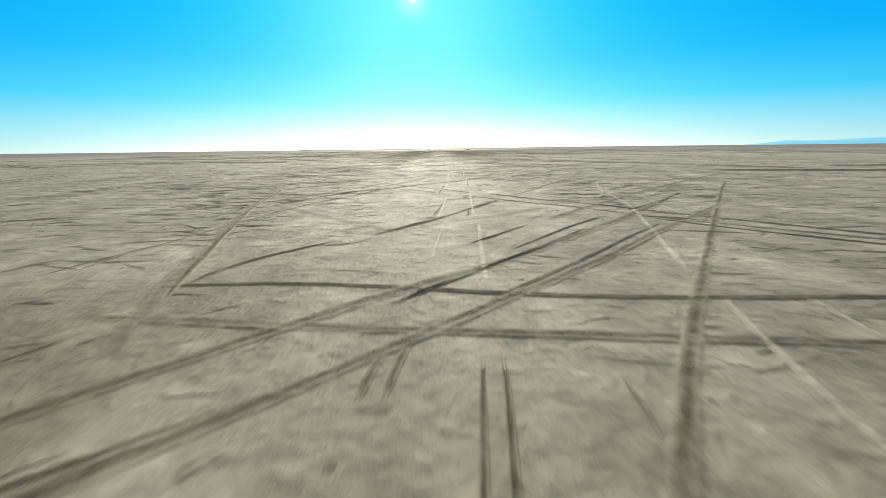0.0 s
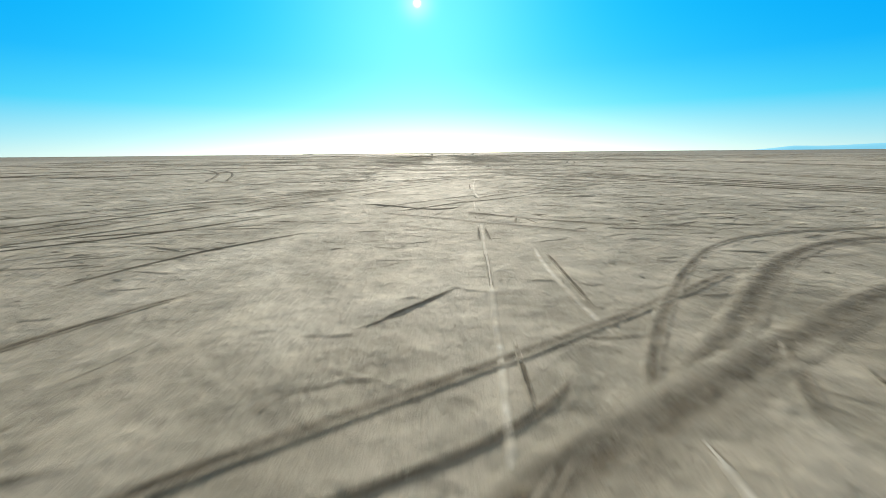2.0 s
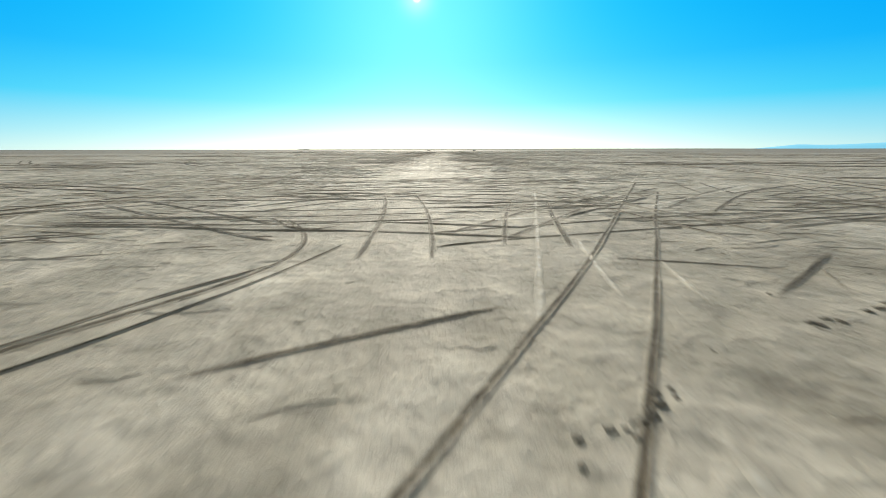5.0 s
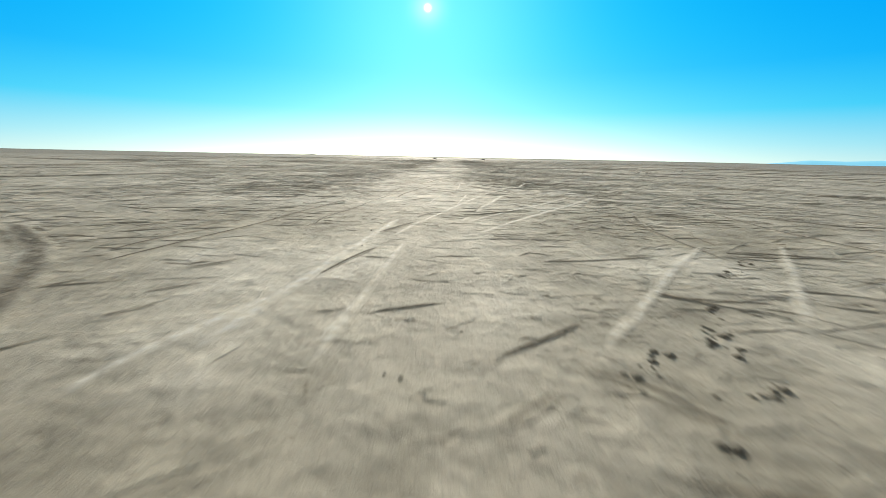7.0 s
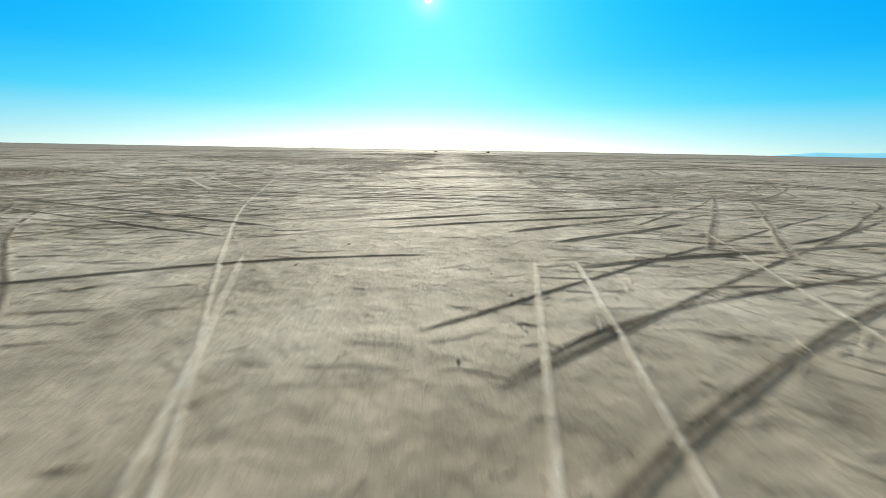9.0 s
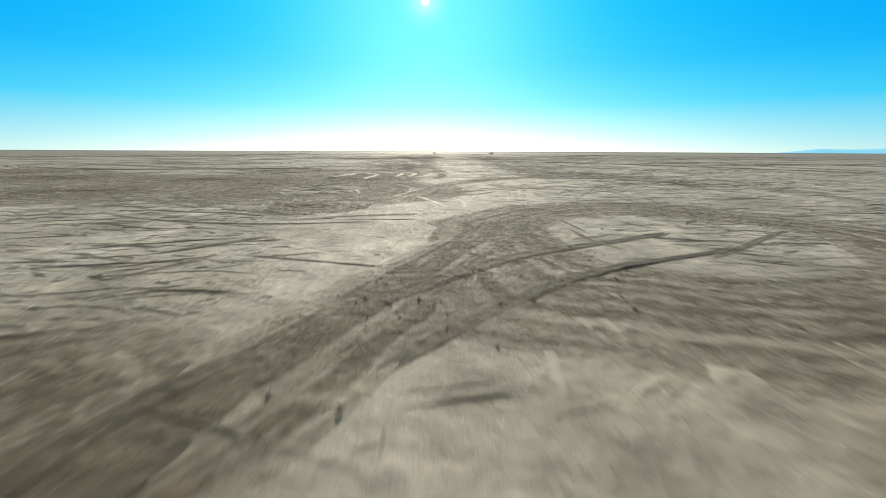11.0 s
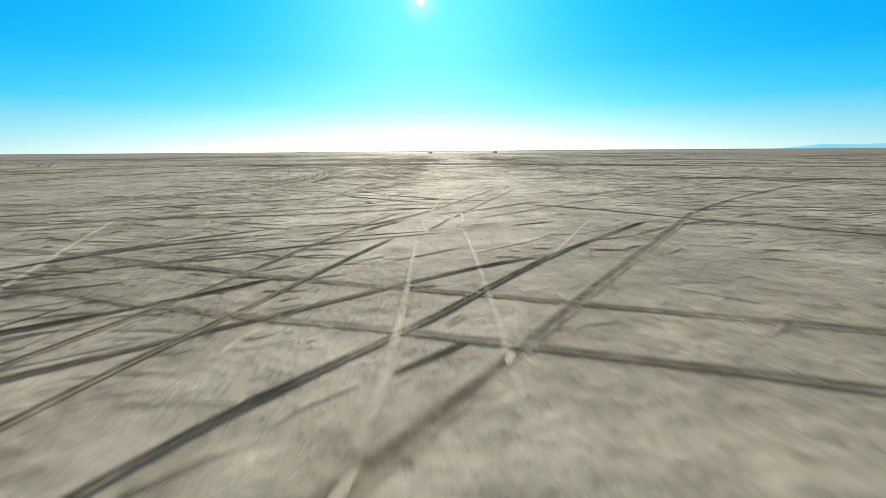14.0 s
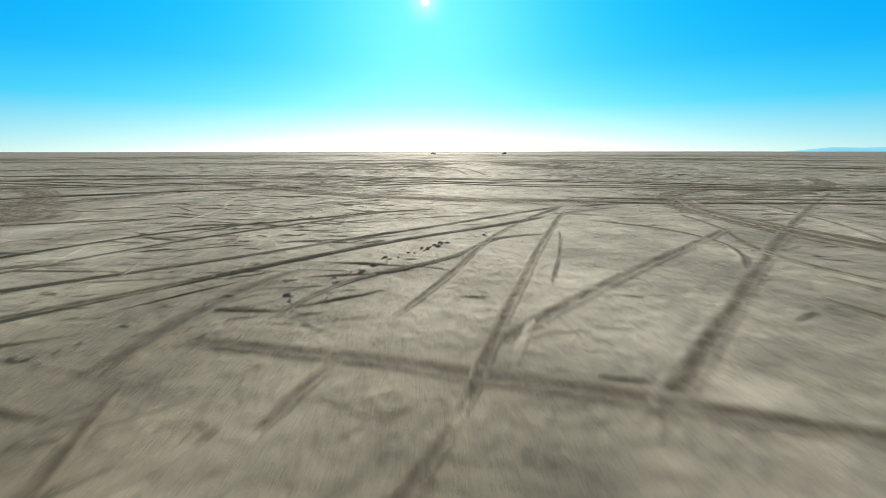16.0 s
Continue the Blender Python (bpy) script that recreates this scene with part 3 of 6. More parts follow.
tyre_track("m", (-6.09, 23.32, 24.4, 16.9, (0.1851, -0.0188, 0.0166, -0.0471,)))
mark("d", (1.70, 23.73, 97.2, 0.8, (0.0000,)))
mark("d", (2.88, 23.83, 104.3, 0.6, (0.0000,)))
mark("p", (1.31, 23.84, 98.1, 1.2, (-0.0883,)))
mark("F", (-2.90, 24.25, 60.3, 0.8, (0.0000,)))
mark("F", (-1.83, 24.63, 69.8, 1.0, (0.0,)))
mark("F", (2.43, 24.84, 89.1, 3.6, (0.0295,)))
mark("p", (1.56, 24.85, 87.9, 10.8, (-0.0030,)))
mark("d", (1.54, 24.85, 86.6, 7.3, (0.0010,)))
mark("d", (-2.46, 25.87, 60.1, 0.6, (0.0000,)))
mark("d", (-17.40, 26.32, 81.1, 16.2, (-0.1472, 0.1041, -0.3105, 0.4439,)))
mark("d", (-0.63, 26.37, 49.5, 0.4, (0.0000,)))
mark("d", (3.23, 26.55, 115.8, 2.0, (0.0503,)))
mark("d", (-8.22, 29.97, 17.5, 2.5, (-0.0354,)))
mark("d", (5.34, 30.54, 131.2, 2.5, (0.2954,)))
mark("p", (12.04, 30.67, 76.2, 1.6, (0.0030,)))
mark("d", (-9.20, 31.06, 32.8, 6.1, (0.0489, 0.1461,)))
tyre_track("f", (0.43, 32.01, 88.2, 10.6, (-0.0011,)))
tyre_track("m", (-3.28, 32.11, 76.5, 14.9, (-0.0175, -0.0246, 0.0527, -0.3102,)))
mark("d", (-2.11, 34.62, 67.2, 2.0, (-0.0618,)))
tyre_track("m", (-1.26, 34.65, 69.6, 11.7, (0.0177, -0.0417,)))
mark("D", (-1.24, 34.74, 66.7, 1.4, (0.0497,)))
mark("F", (0.86, 34.96, 108.3, 0.3, (0.0000,)))
mark("F", (1.97, 35.04, 23.3, 5.7, (-0.0159,)))
mark("F", (0.44, 35.31, 147.8, 0.5, (0.0000,)))
tyre_track("m", (5.50, 35.35, 51.0, 19.2, (0.0000, 0.0,)))
mark("p", (1.85, 35.73, 86.9, 10.8, (-0.0003,)))
tyre_track("F", (-0.35, 35.93, 16.8, 13.5, (0.0112, 0.0183, -0.0261,)))
mark("F", (-0.78, 35.97, 137.2, 1.2, (0.1003,)))
mark("m", (3.37, 36.19, 142.0, 0.3, (0.0000,)))
mark("m", (-3.71, 36.70, 29.8, 1.2, (-0.1920,)))
mark("d", (1.81, 36.98, 85.6, 2.0, (0.0,)))
mark("F", (-2.04, 37.23, 146.1, 1.1, (0.0000,)))
mark("d", (1.80, 37.49, 138.5, 0.7, (0.0000,)))
mark("d", (-3.34, 37.53, 144.1, 0.5, (0.0000,)))
tyre_track("d", (-5.86, 38.17, 90.6, 12.2, (-0.7234, -0.1486, -0.0448, 0.0506, -0.0545, 0.6546,)))
tyre_track("d", (-17.06, 38.21, 1.3, 16.5, (0.1419, -0.0882, 0.1400, 0.0513, 0.1594,)))
mark("m", (-1.41, 38.25, 306.0, 1.9, (3.7398, -1.2599, 0.1694,)))
mark("d", (-1.05, 38.26, 150.5, 0.8, (0.0000,)))
mark("d", (0.62, 38.75, 87.0, 4.8, (0.0000,)))
mark("d", (0.34, 38.94, 7.9, 4.8, (0.1360, 0.0656,)))
tyre_track("m", (-8.42, 39.08, 64.2, 11.9, (0.0482, -0.0825,)))
tyre_track("d", (-18.35, 39.26, 359.0, 18.0, (0.1941, -0.1193, 0.1971, -0.0327, -0.1758,)))
mark("d", (-0.79, 39.59, 162.1, 1.7, (-0.2970,)))
tyre_track("p", (0.59, 42.63, 85.0, 14.5, (0.0038, 0.0015,)))
mark("d", (6.03, 42.66, 44.5, 5.6, (1.7153, -0.8502, 0.2683,)))
mark("C", (-5.84, 43.50, 327.3, 1.8, (-0.3088, 2.1328, 0.4061, -0.0198,)))
tyre_track("D", (-3.69, 43.66, 39.2, 12.5, (-0.0273, 0.0276,)))
tyre_track("W", (-1.02, 43.73, 35.8, 15.0, (-0.0105, -0.0078,)))
mark("d", (-1.73, 44.55, 20.5, 4.8, (0.0131, 0.3551,)))
mark("F", (-5.46, 44.64, 20.8, 3.4, (0.0060,)))
mark("d", (-3.39, 44.99, 169.6, 2.5, (0.0068,)))
mark("d", (2.41, 45.22, 91.9, 0.6, (0.0000,)))
mark("D", (3.28, 45.26, 66.6, 3.6, (-0.0743,)))
mark("d", (1.15, 45.70, 90.4, 2.1, (-0.0230,)))
tyre_track("D", (2.03, 45.73, 66.8, 24.6, (-0.0720, -0.0143, -0.1522, -0.0062, 0.0125, -0.0310,)))
mark("m", (-1.41, 46.00, 74.8, 0.3, (0.0000,)))
tyre_track("W", (2.54, 46.47, 38.5, 16.7, (0.0785, -0.0407, -0.1742, 0.3037,)))
mark("d", (-17.22, 46.60, 44.9, 16.9, (-0.0219, 0.0189, 0.0652,)))
mark("d", (-16.58, 46.86, 68.2, 17.0, (-0.0015, 0.0025,)))
mark("p", (2.56, 47.00, 96.8, 6.3, (-0.0383,)))
mark("F", (-3.50, 47.15, 33.5, 1.4, (-0.3411,)))
mark("d", (-1.01, 47.64, 49.2, 2.9, (0.0498,)))
mark("f", (4.71, 47.71, 71.5, 0.9, (0.0000,)))
mark("d", (2.54, 48.22, 88.9, 4.4, (-0.0066,)))
mark("d", (1.09, 48.57, 87.6, 4.8, (-0.0017,)))
mark("d", (-19.77, 49.10, 61.5, 17.0, (-0.0942, 0.0784, -0.0617,)))
mark("d", (-6.74, 49.22, 80.8, 6.9, (-0.1316, -0.0262,)))
mark("d", (-20.74, 50.34, 60.2, 17.8, (0.0000, 0.0,)))
tyre_track("d", (-11.81, 52.55, 61.1, 14.6, (0.0116, -0.0068, -0.0381,)))
mark("d", (1.24, 53.20, 87.4, 3.1, (0.0000,)))
mark("d", (1.55, 53.21, 90.3, 3.0, (-0.0100,)))
mark("m", (9.51, 53.48, 25.4, 1.6, (0.0333,)))
mark("m", (-12.67, 53.72, 67.0, 8.5, (0.0,)))
tyre_track("D", (4.93, 54.09, 137.1, 9.7, (0.0577, -0.0493,)))
mark("F", (1.65, 54.22, 140.4, 4.3, (0.0486,)))
tyre_track("D", (6.60, 55.53, 154.4, 7.2, (-0.0714, 0.0493,)))
mark("d", (3.39, 55.87, 95.8, 2.4, (0.0464,)))
mark("d", (2.61, 56.08, 81.5, 2.3, (-0.0296,)))
mark("F", (-6.36, 56.44, 18.9, 3.4, (-0.2813, 0.5901,)))
mark("d", (-1.03, 56.59, 53.5, 0.6, (0.0000,)))
mark("F", (-1.96, 56.64, 64.8, 0.8, (-0.7944,)))
mark("d", (1.41, 57.28, 90.5, 0.9, (-0.0955,)))
mark("d", (-17.26, 57.32, 48.9, 17.7, (-0.0176, 0.0136, 0.0429,)))
mark("F", (-2.05, 57.38, 63.9, 1.6, (-0.3909,)))
mark("m", (-0.17, 58.03, 74.0, 1.3, (-0.2371,)))
mark("d", (4.31, 58.13, 135.6, 0.9, (0.7253,)))
mark("m", (-4.57, 58.63, 42.7, 1.1, (0.2229,)))
mark("p", (1.50, 58.90, 86.6, 5.0, (0.0039,)))
mark("d", (1.70, 59.11, 91.2, 1.1, (0.0,)))
tyre_track("d", (-1.25, 59.17, 70.2, 20.5, (-0.2007, 0.0675, -0.0416, 0.0620,)))
mark("d", (-2.05, 59.29, 41.6, 4.5, (0.0162,)))
mark("m", (-5.66, 59.40, 63.9, 0.5, (0.0000,)))
tyre_track("F", (-2.88, 59.75, 151.5, 12.0, (-0.0464, 0.0195,)))
tyre_track("m", (-3.33, 60.05, 48.7, 10.1, (0.0078, -0.0294,)))
mark("m", (-4.19, 60.78, 152.5, 0.7, (0.0000,)))
tyre_track("p", (1.62, 60.80, 48.3, 16.5, (-0.0090, 0.0120,)))
tyre_track("m", (-8.99, 60.89, 68.2, 16.6, (-0.0175, 0.0027,)))
mark("m", (1.09, 61.23, 253.5, 6.8, (0.2070, -1.5250, -0.4013, 0.0919, 0.1602, -0.2934, 0.5285,)))
tyre_track("m", (-9.62, 61.71, 64.7, 15.7, (0.0390, -0.0338, -0.0272,)))
tyre_track("m", (-10.02, 62.70, 65.4, 14.8, (0.1063, -0.0820, -0.0261,)))
tyre_track("p", (2.09, 63.87, 92.1, 15.8, (-0.0176, 0.0011,)))
mark("d", (1.97, 63.88, 92.5, 3.0, (-0.0025,)))
mark("d", (-12.88, 63.95, 48.4, 11.5, (-0.0300, 0.0533,)))
tyre_track("D", (1.74, 64.43, 51.1, 19.6, (-0.0093, 0.0056,)))
tyre_track("m", (-4.46, 65.28, 80.6, 11.2, (-0.0908, 0.0538,)))
mark("m", (-7.79, 65.66, 58.8, 4.0, (-0.0331,)))
mark("d", (3.15, 66.52, 84.5, 0.4, (0.0000,)))
mark("d", (2.22, 67.01, 99.2, 1.6, (-0.1327,)))
mark("d", (-11.12, 67.15, 60.2, 2.4, (0.0,)))
mark("F", (-0.57, 67.26, 37.2, 0.3, (0.0000,)))
mark("d", (2.72, 67.40, 76.4, 1.2, (-0.2399,)))
tyre_track("p", (2.69, 67.40, 66.7, 26.9, (-0.0044, 0.0013, -0.0017,)))
mark("d", (3.47, 67.44, 82.0, 1.5, (0.1518,)))
mark("F", (0.04, 67.54, 8.2, 0.3, (0.0000,)))
mark("d", (1.94, 67.58, 90.0, 1.4, (-0.0531,)))
mark("m", (-10.13, 67.99, 24.8, 5.6, (0.1471, 0.1585,)))
mark("m", (4.60, 68.30, 132.8, 1.3, (0.5878,)))
mark("d", (1.92, 69.35, 87.8, 5.8, (0.0000,)))
mark("d", (-19.01, 70.01, 43.2, 26.2, (0.1249, -0.0741, 0.0716, -0.0584, -0.1269,)))
mark("p", (6.11, 71.43, 64.7, 10.1, (0.0112,)))
mark("d", (21.13, 71.59, 141.5, 16.7, (0.1111, -0.0861, 0.2092,)))
mark("C", (-17.51, 71.78, 67.8, 4.6, (-0.2037, -0.3915, 0.5406,)))
mark("d", (8.30, 71.78, 129.6, 3.2, (0.1397,)))
mark("C", (-13.01, 74.61, 35.3, 1.3, (0.0000,)))
mark("C", (-9.39, 74.84, 15.9, 0.5, (0.0000,)))
mark("F", (2.87, 75.27, 97.5, 3.7, (-0.0459,)))
tyre_track("D", (-0.06, 75.41, 66.9, 13.2, (-0.0107,)))
mark("d", (-1.30, 75.47, 63.6, 2.9, (0.0000,)))
tyre_track("m", (14.33, 75.50, 146.9, 22.6, (-0.0714, 0.0466, -0.0062, 0.0048,)))
tyre_track("D", (-3.30, 75.69, 59.0, 16.6, (-0.0561, 0.0274, -0.0150,)))
tyre_track("m", (-3.17, 75.87, 43.5, 7.1, (0.0711, -0.0555,)))
mark("C", (-10.61, 76.04, 47.4, 7.2, (-0.6800, 0.6211, -0.8151,)))
tyre_track("m", (-4.14, 76.18, 61.6, 13.3, (-0.0687, 0.0704,)))
mark("m", (-4.65, 76.80, 76.7, 6.7, (-0.2722, 0.1679,)))
mark("d", (4.49, 76.90, 209.3, 3.3, (0.9066, -1.4124, -0.6423, 1.3757,)))
tyre_track("m", (-5.14, 77.14, 62.9, 15.6, (-0.1474, 0.0802, -0.0612,)))
tyre_track("f", (10.39, 77.31, 141.3, 20.7, (0.0409, -0.0163, 0.0580,)))
mark("C", (-9.06, 77.54, 41.0, 12.5, (-0.1341, 0.0724, 0.0752, -0.1851,)))
mark("d", (13.74, 77.60, 161.1, 5.1, (0.0215, -0.3871, 0.4066,)))
mark("m", (3.64, 77.83, 124.0, 3.2, (0.0445,)))
mark("d", (-15.42, 78.12, 57.6, 11.9, (-0.0619, 0.1012,)))
tyre_track("D", (0.20, 78.30, 53.0, 21.5, (0.0199, -0.0102, -0.0053,)))
mark("d", (-14.18, 78.47, 16.4, 9.5, (0.0000,)))
mark("d", (3.76, 78.95, 76.7, 1.0, (0.3926,)))
mark("m", (4.72, 78.99, 124.0, 0.9, (-0.1513,)))
mark("d", (-28.60, 79.32, 37.2, 26.8, (0.0, 0.0000, 0.0,)))
mark("C", (-2.94, 79.90, 35.2, 0.4, (0.0000,)))
mark("m", (14.40, 79.93, 45.9, 4.8, (0.0022,)))
mark("d", (-3.35, 80.09, 68.6, 0.9, (0.0,)))
mark("d", (2.49, 80.13, 87.5, 0.7, (0.0000,)))
mark("C", (-2.44, 80.41, 28.2, 1.2, (0.4072,)))
mark("d", (20.27, 81.23, 136.3, 15.4, (-0.0873, 0.0556, -0.0972, 0.4012, -0.2477,)))
mark("p", (6.86, 81.28, 145.5, 12.3, (0.0445, -0.0488,)))
tyre_track("m", (18.78, 81.70, 160.1, 13.4, (0.0682, -0.1367,)))
mark("C", (-0.97, 81.83, 35.1, 0.5, (0.0000,)))
mark("d", (-5.77, 82.16, 54.9, 0.8, (0.0,)))
tyre_track("D", (2.87, 84.32, 63.2, 21.4, (-0.0108, 0.0046,)))
mark("d", (-10.08, 85.19, 63.5, 11.1, (0.0,)))
mark("F", (-1.72, 86.97, 64.5, 3.0, (-0.0547,)))
tyre_track("m", (-4.69, 88.54, 86.0, 25.0, (-0.4358, -0.0434, 0.0356, -0.0226, 0.0156, -0.0323,)))
tyre_track("D", (5.96, 89.00, 54.4, 17.0, (-0.0092, 0.0171,)))
mark("F", (3.04, 89.74, 177.4, 5.4, (-0.0042,)))
mark("f", (0.67, 90.32, 79.0, 3.5, (0.0281,)))
mark("d", (3.88, 90.50, 146.4, 0.5, (0.0000,)))
mark("d", (-1.36, 90.52, 63.9, 0.9, (0.8675,)))
mark("d", (-16.54, 91.01, 37.4, 7.0, (0.0,)))
mark("D", (-3.28, 91.03, 20.9, 0.8, (-0.3439,)))
tyre_track("m", (-14.11, 91.08, 11.8, 35.1, (-0.0399, 0.0277, 0.0013, -0.0135, 0.0061, -0.0110,)))
mark("d", (2.42, 91.57, 155.6, 0.3, (0.0000,)))
mark("d", (2.37, 91.68, 86.6, 1.0, (0.0000,)))
mark("D", (-0.92, 91.74, 11.6, 0.8, (0.0000,)))
mark("f", (6.36, 92.01, 68.3, 2.6, (-0.0493,)))
mark("d", (0.45, 92.05, 81.5, 0.6, (0.0000,)))
mark("p", (2.30, 92.66, 78.1, 5.8, (0.0252,)))
mark("p", (1.27, 93.18, 85.6, 6.2, (0.0000,)))
mark("p", (0.43, 94.48, 82.7, 4.9, (0.0000,)))
mark("p", (-0.86, 94.49, 88.7, 5.9, (-0.0180,)))
tyre_track("d", (-11.64, 95.49, 44.1, 11.1, (-0.0483, 0.0787,)))
mark("d", (-4.78, 95.59, 57.8, 4.5, (0.0057,)))
mark("d", (-10.32, 95.78, 37.4, 3.3, (0.0,)))
mark("F", (-1.66, 95.83, 78.1, 3.5, (-0.0028,)))
mark("d", (-0.41, 95.84, 83.9, 2.9, (0.0,)))
mark("d", (-3.86, 97.22, 71.1, 4.2, (-0.0198,)))
mark("d", (-6.23, 97.76, 30.8, 2.0, (0.0063,)))
mark("d", (3.06, 98.46, 93.2, 1.1, (0.4254,)))
mark("d", (-9.96, 98.62, 33.9, 4.0, (-0.0531,)))
mark("d", (1.79, 98.89, 89.8, 0.6, (0.0000,)))
mark("d", (1.21, 99.11, 98.2, 0.4, (0.0000,)))
mark("d", (-24.10, 99.25, 62.8, 16.2, (0.1170, -0.0732, 0.1253, -0.3536, -0.0805,)))
mark("d", (2.98, 99.27, 136.6, 1.0, (-0.5639,)))
mark("F", (-1.60, 99.38, 97.8, 2.0, (-0.1710,)))
mark("m", (2.92, 101.79, 167.9, 3.7, (0.0439,)))
mark("d", (8.70, 102.72, 177.1, 1.6, (-0.0409,)))
tyre_track("m", (-2.68, 103.00, 59.5, 34.0, (-0.0079, 0.0109, 0.0043, -0.0062, 0.0123,)))
tyre_track("m", (-3.12, 103.26, 58.5, 6.7, (0.0848, -0.2014,)))
tyre_track("f", (3.57, 103.63, 43.0, 41.7, (-0.0125, 0.0012, -0.0075, 0.0122, -0.0078, 0.0109,)))
mark("m", (4.32, 103.83, 149.9, 0.4, (0.0000,)))
mark("d", (6.47, 103.92, 141.4, 0.3, (0.0000,)))
tyre_track("m", (-4.46, 104.34, 41.6, 40.3, (0.0752, 0.0030, 0.0082, -0.0015, 0.0005, -0.0007,)))
mark("P", (1.27, 104.36, 21.2, 3.6, (0.1392,)))
mark("d", (-14.03, 104.67, 43.2, 11.8, (0.0044,)))
mark("C", (-8.21, 105.17, 21.5, 5.9, (0.0070,)))
mark("P", (1.51, 105.30, 43.2, 2.9, (-0.0224,)))
tyre_track("P", (2.89, 105.40, 39.7, 8.6, (-0.0033,)))
mark("F", (-0.93, 105.47, 57.1, 0.8, (0.0899,)))
mark("d", (4.23, 105.81, 8.8, 0.5, (0.0000,)))
mark("P", (4.60, 105.98, 85.0, 1.9, (0.0333,)))
mark("p", (1.30, 106.23, 40.5, 3.7, (-0.0514,)))
tyre_track("P", (0.39, 106.25, 16.5, 19.8, (0.0756, -0.0148, 0.0122,)))
mark("m", (-0.27, 106.62, 61.7, 2.2, (0.0035,)))
mark("P", (2.84, 106.96, 25.7, 3.0, (0.0996,)))
tyre_track("P", (0.62, 106.98, 37.8, 39.0, (-0.0062, -0.0006, 0.0094, -0.0048, 0.0033,)))
mark("p", (4.31, 107.08, 47.5, 2.4, (0.0139,)))
mark("C", (-9.90, 107.12, 7.3, 41.4, (0.0900, -0.0169, 0.1088, -0.1041, 0.0743, 0.0011, -0.0140, -0.0239, 0.0456,)))
mark("d", (-7.80, 107.28, 20.4, 1.0, (0.0000,)))
mark("C", (-2.45, 107.40, 9.0, 0.7, (0.0000,)))
mark("p", (3.07, 107.66, 82.6, 3.2, (-0.0007,)))
mark("C", (0.55, 108.96, 40.1, 16.0, (-0.1327, 0.0465, 0.0020, 0.0059, -0.0222,)))
mark("d", (-7.44, 109.11, 58.3, 1.4, (0.0000,)))
mark("C", (1.56, 110.15, 15.5, 1.6, (0.0,)))
mark("p", (4.85, 110.79, 80.2, 2.4, (0.0000,)))
mark("p", (3.40, 110.81, 83.9, 2.1, (0.0000,)))
mark("C", (10.39, 111.99, 18.3, 1.8, (0.0,)))
mark("d", (-4.13, 112.09, 56.9, 8.8, (0.0623, 0.0144,)))
mark("d", (10.93, 112.16, 73.9, 4.1, (0.0953, 0.4303,)))
mark("p", (-7.45, 112.40, 123.3, 29.3, (-0.0004, -0.0007, 0.0007,)))
mark("d", (-5.19, 112.50, 31.8, 7.4, (0.4284, -0.1436, 0.4107,)))
tyre_track("m", (-4.01, 112.96, 81.5, 12.1, (-0.2995, 0.2048, 0.1470, -0.0757,)))
mark("d", (-1.89, 113.26, 31.2, 5.2, (-0.0232,)))
mark("p", (2.52, 114.32, 77.5, 19.4, (0.0025, -0.0002,)))
mark("p", (5.27, 115.10, 78.1, 4.1, (0.0017,)))
mark("p", (4.10, 115.31, 82.2, 5.7, (-0.0010,)))
mark("d", (6.13, 115.55, 39.8, 5.6, (0.0010,)))
mark("p", (-8.27, 116.22, 123.4, 13.0, (0.0000,)))
tyre_track("P", (16.74, 117.12, 37.2, 12.5, (0.0064,)))
mark("C", (12.17, 119.16, 25.5, 1.2, (0.0000,)))
mark("d", (-1.48, 122.77, 225.5, 5.3, (0.9494, -1.7125, -0.5797, 0.1222, -0.0261, 0.4901,)))
mark("p", (5.29, 133.61, 82.0, 1.6, (-0.0019,)))
mark("d", (-8.66, 152.56, 56.8, 10.0, (-0.0111, 0.0174,)))
mark("d", (-6.64, 152.82, 86.2, 10.6, (-0.0600, 0.0479, -0.2314,)))
mark("m", (-0.14, 153.51, 50.3, 0.5, (0.0,)))
tyre_track("W", (3.78, 153.72, 170.9, 22.3, (-0.1189, -0.0710, 0.0718, -0.0083,)))
mark("F", (-1.45, 153.82, 135.7, 5.7, (-0.0100,)))
tyre_track("m", (15.77, 153.89, 102.1, 26.5, (0.0267, -0.0253, -0.0436, 0.0258,)))
mark("m", (-0.73, 153.98, 63.6, 0.4, (0.0000,)))
tyre_track("W", (-1.58, 154.14, 131.8, 12.4, (-0.0036,)))
mark("d", (-2.32, 154.29, 50.9, 0.9, (-0.0701,)))
mark("m", (-1.61, 155.32, 59.3, 1.0, (-0.4936,)))
mark("d", (0.46, 155.52, 42.1, 2.1, (-0.2630,)))
mark("C", (2.28, 156.42, 29.2, 1.2, (0.2487,)))
mark("P", (-2.24, 158.54, 87.7, 4.8, (-0.1912, 0.1191,)))
mark("C", (3.63, 158.64, 30.8, 1.9, (0.3006,)))
mark("D", (1.79, 158.69, 44.6, 1.2, (-0.0419,)))
mark("D", (4.27, 158.70, 159.3, 2.1, (-1.5588, 3.2823,)))
mark("C", (4.11, 159.28, 97.4, 0.3, (0.0000,)))
mark("C", (3.13, 159.30, 49.2, 1.5, (0.0000,)))
tyre_track("P", (-0.05, 159.33, 88.2, 8.0, (-0.0050, -0.0006,)))
tyre_track("D", (-16.28, 159.61, 100.2, 32.3, (-0.0224, 0.0106, 0.0027, -0.0882, -0.0460, 0.0564,)))
tyre_track("P", (-1.51, 159.61, 84.7, 11.7, (-0.0003,)))
mark("F", (-10.49, 159.63, 45.1, 7.3, (0.0989, -0.1799,)))
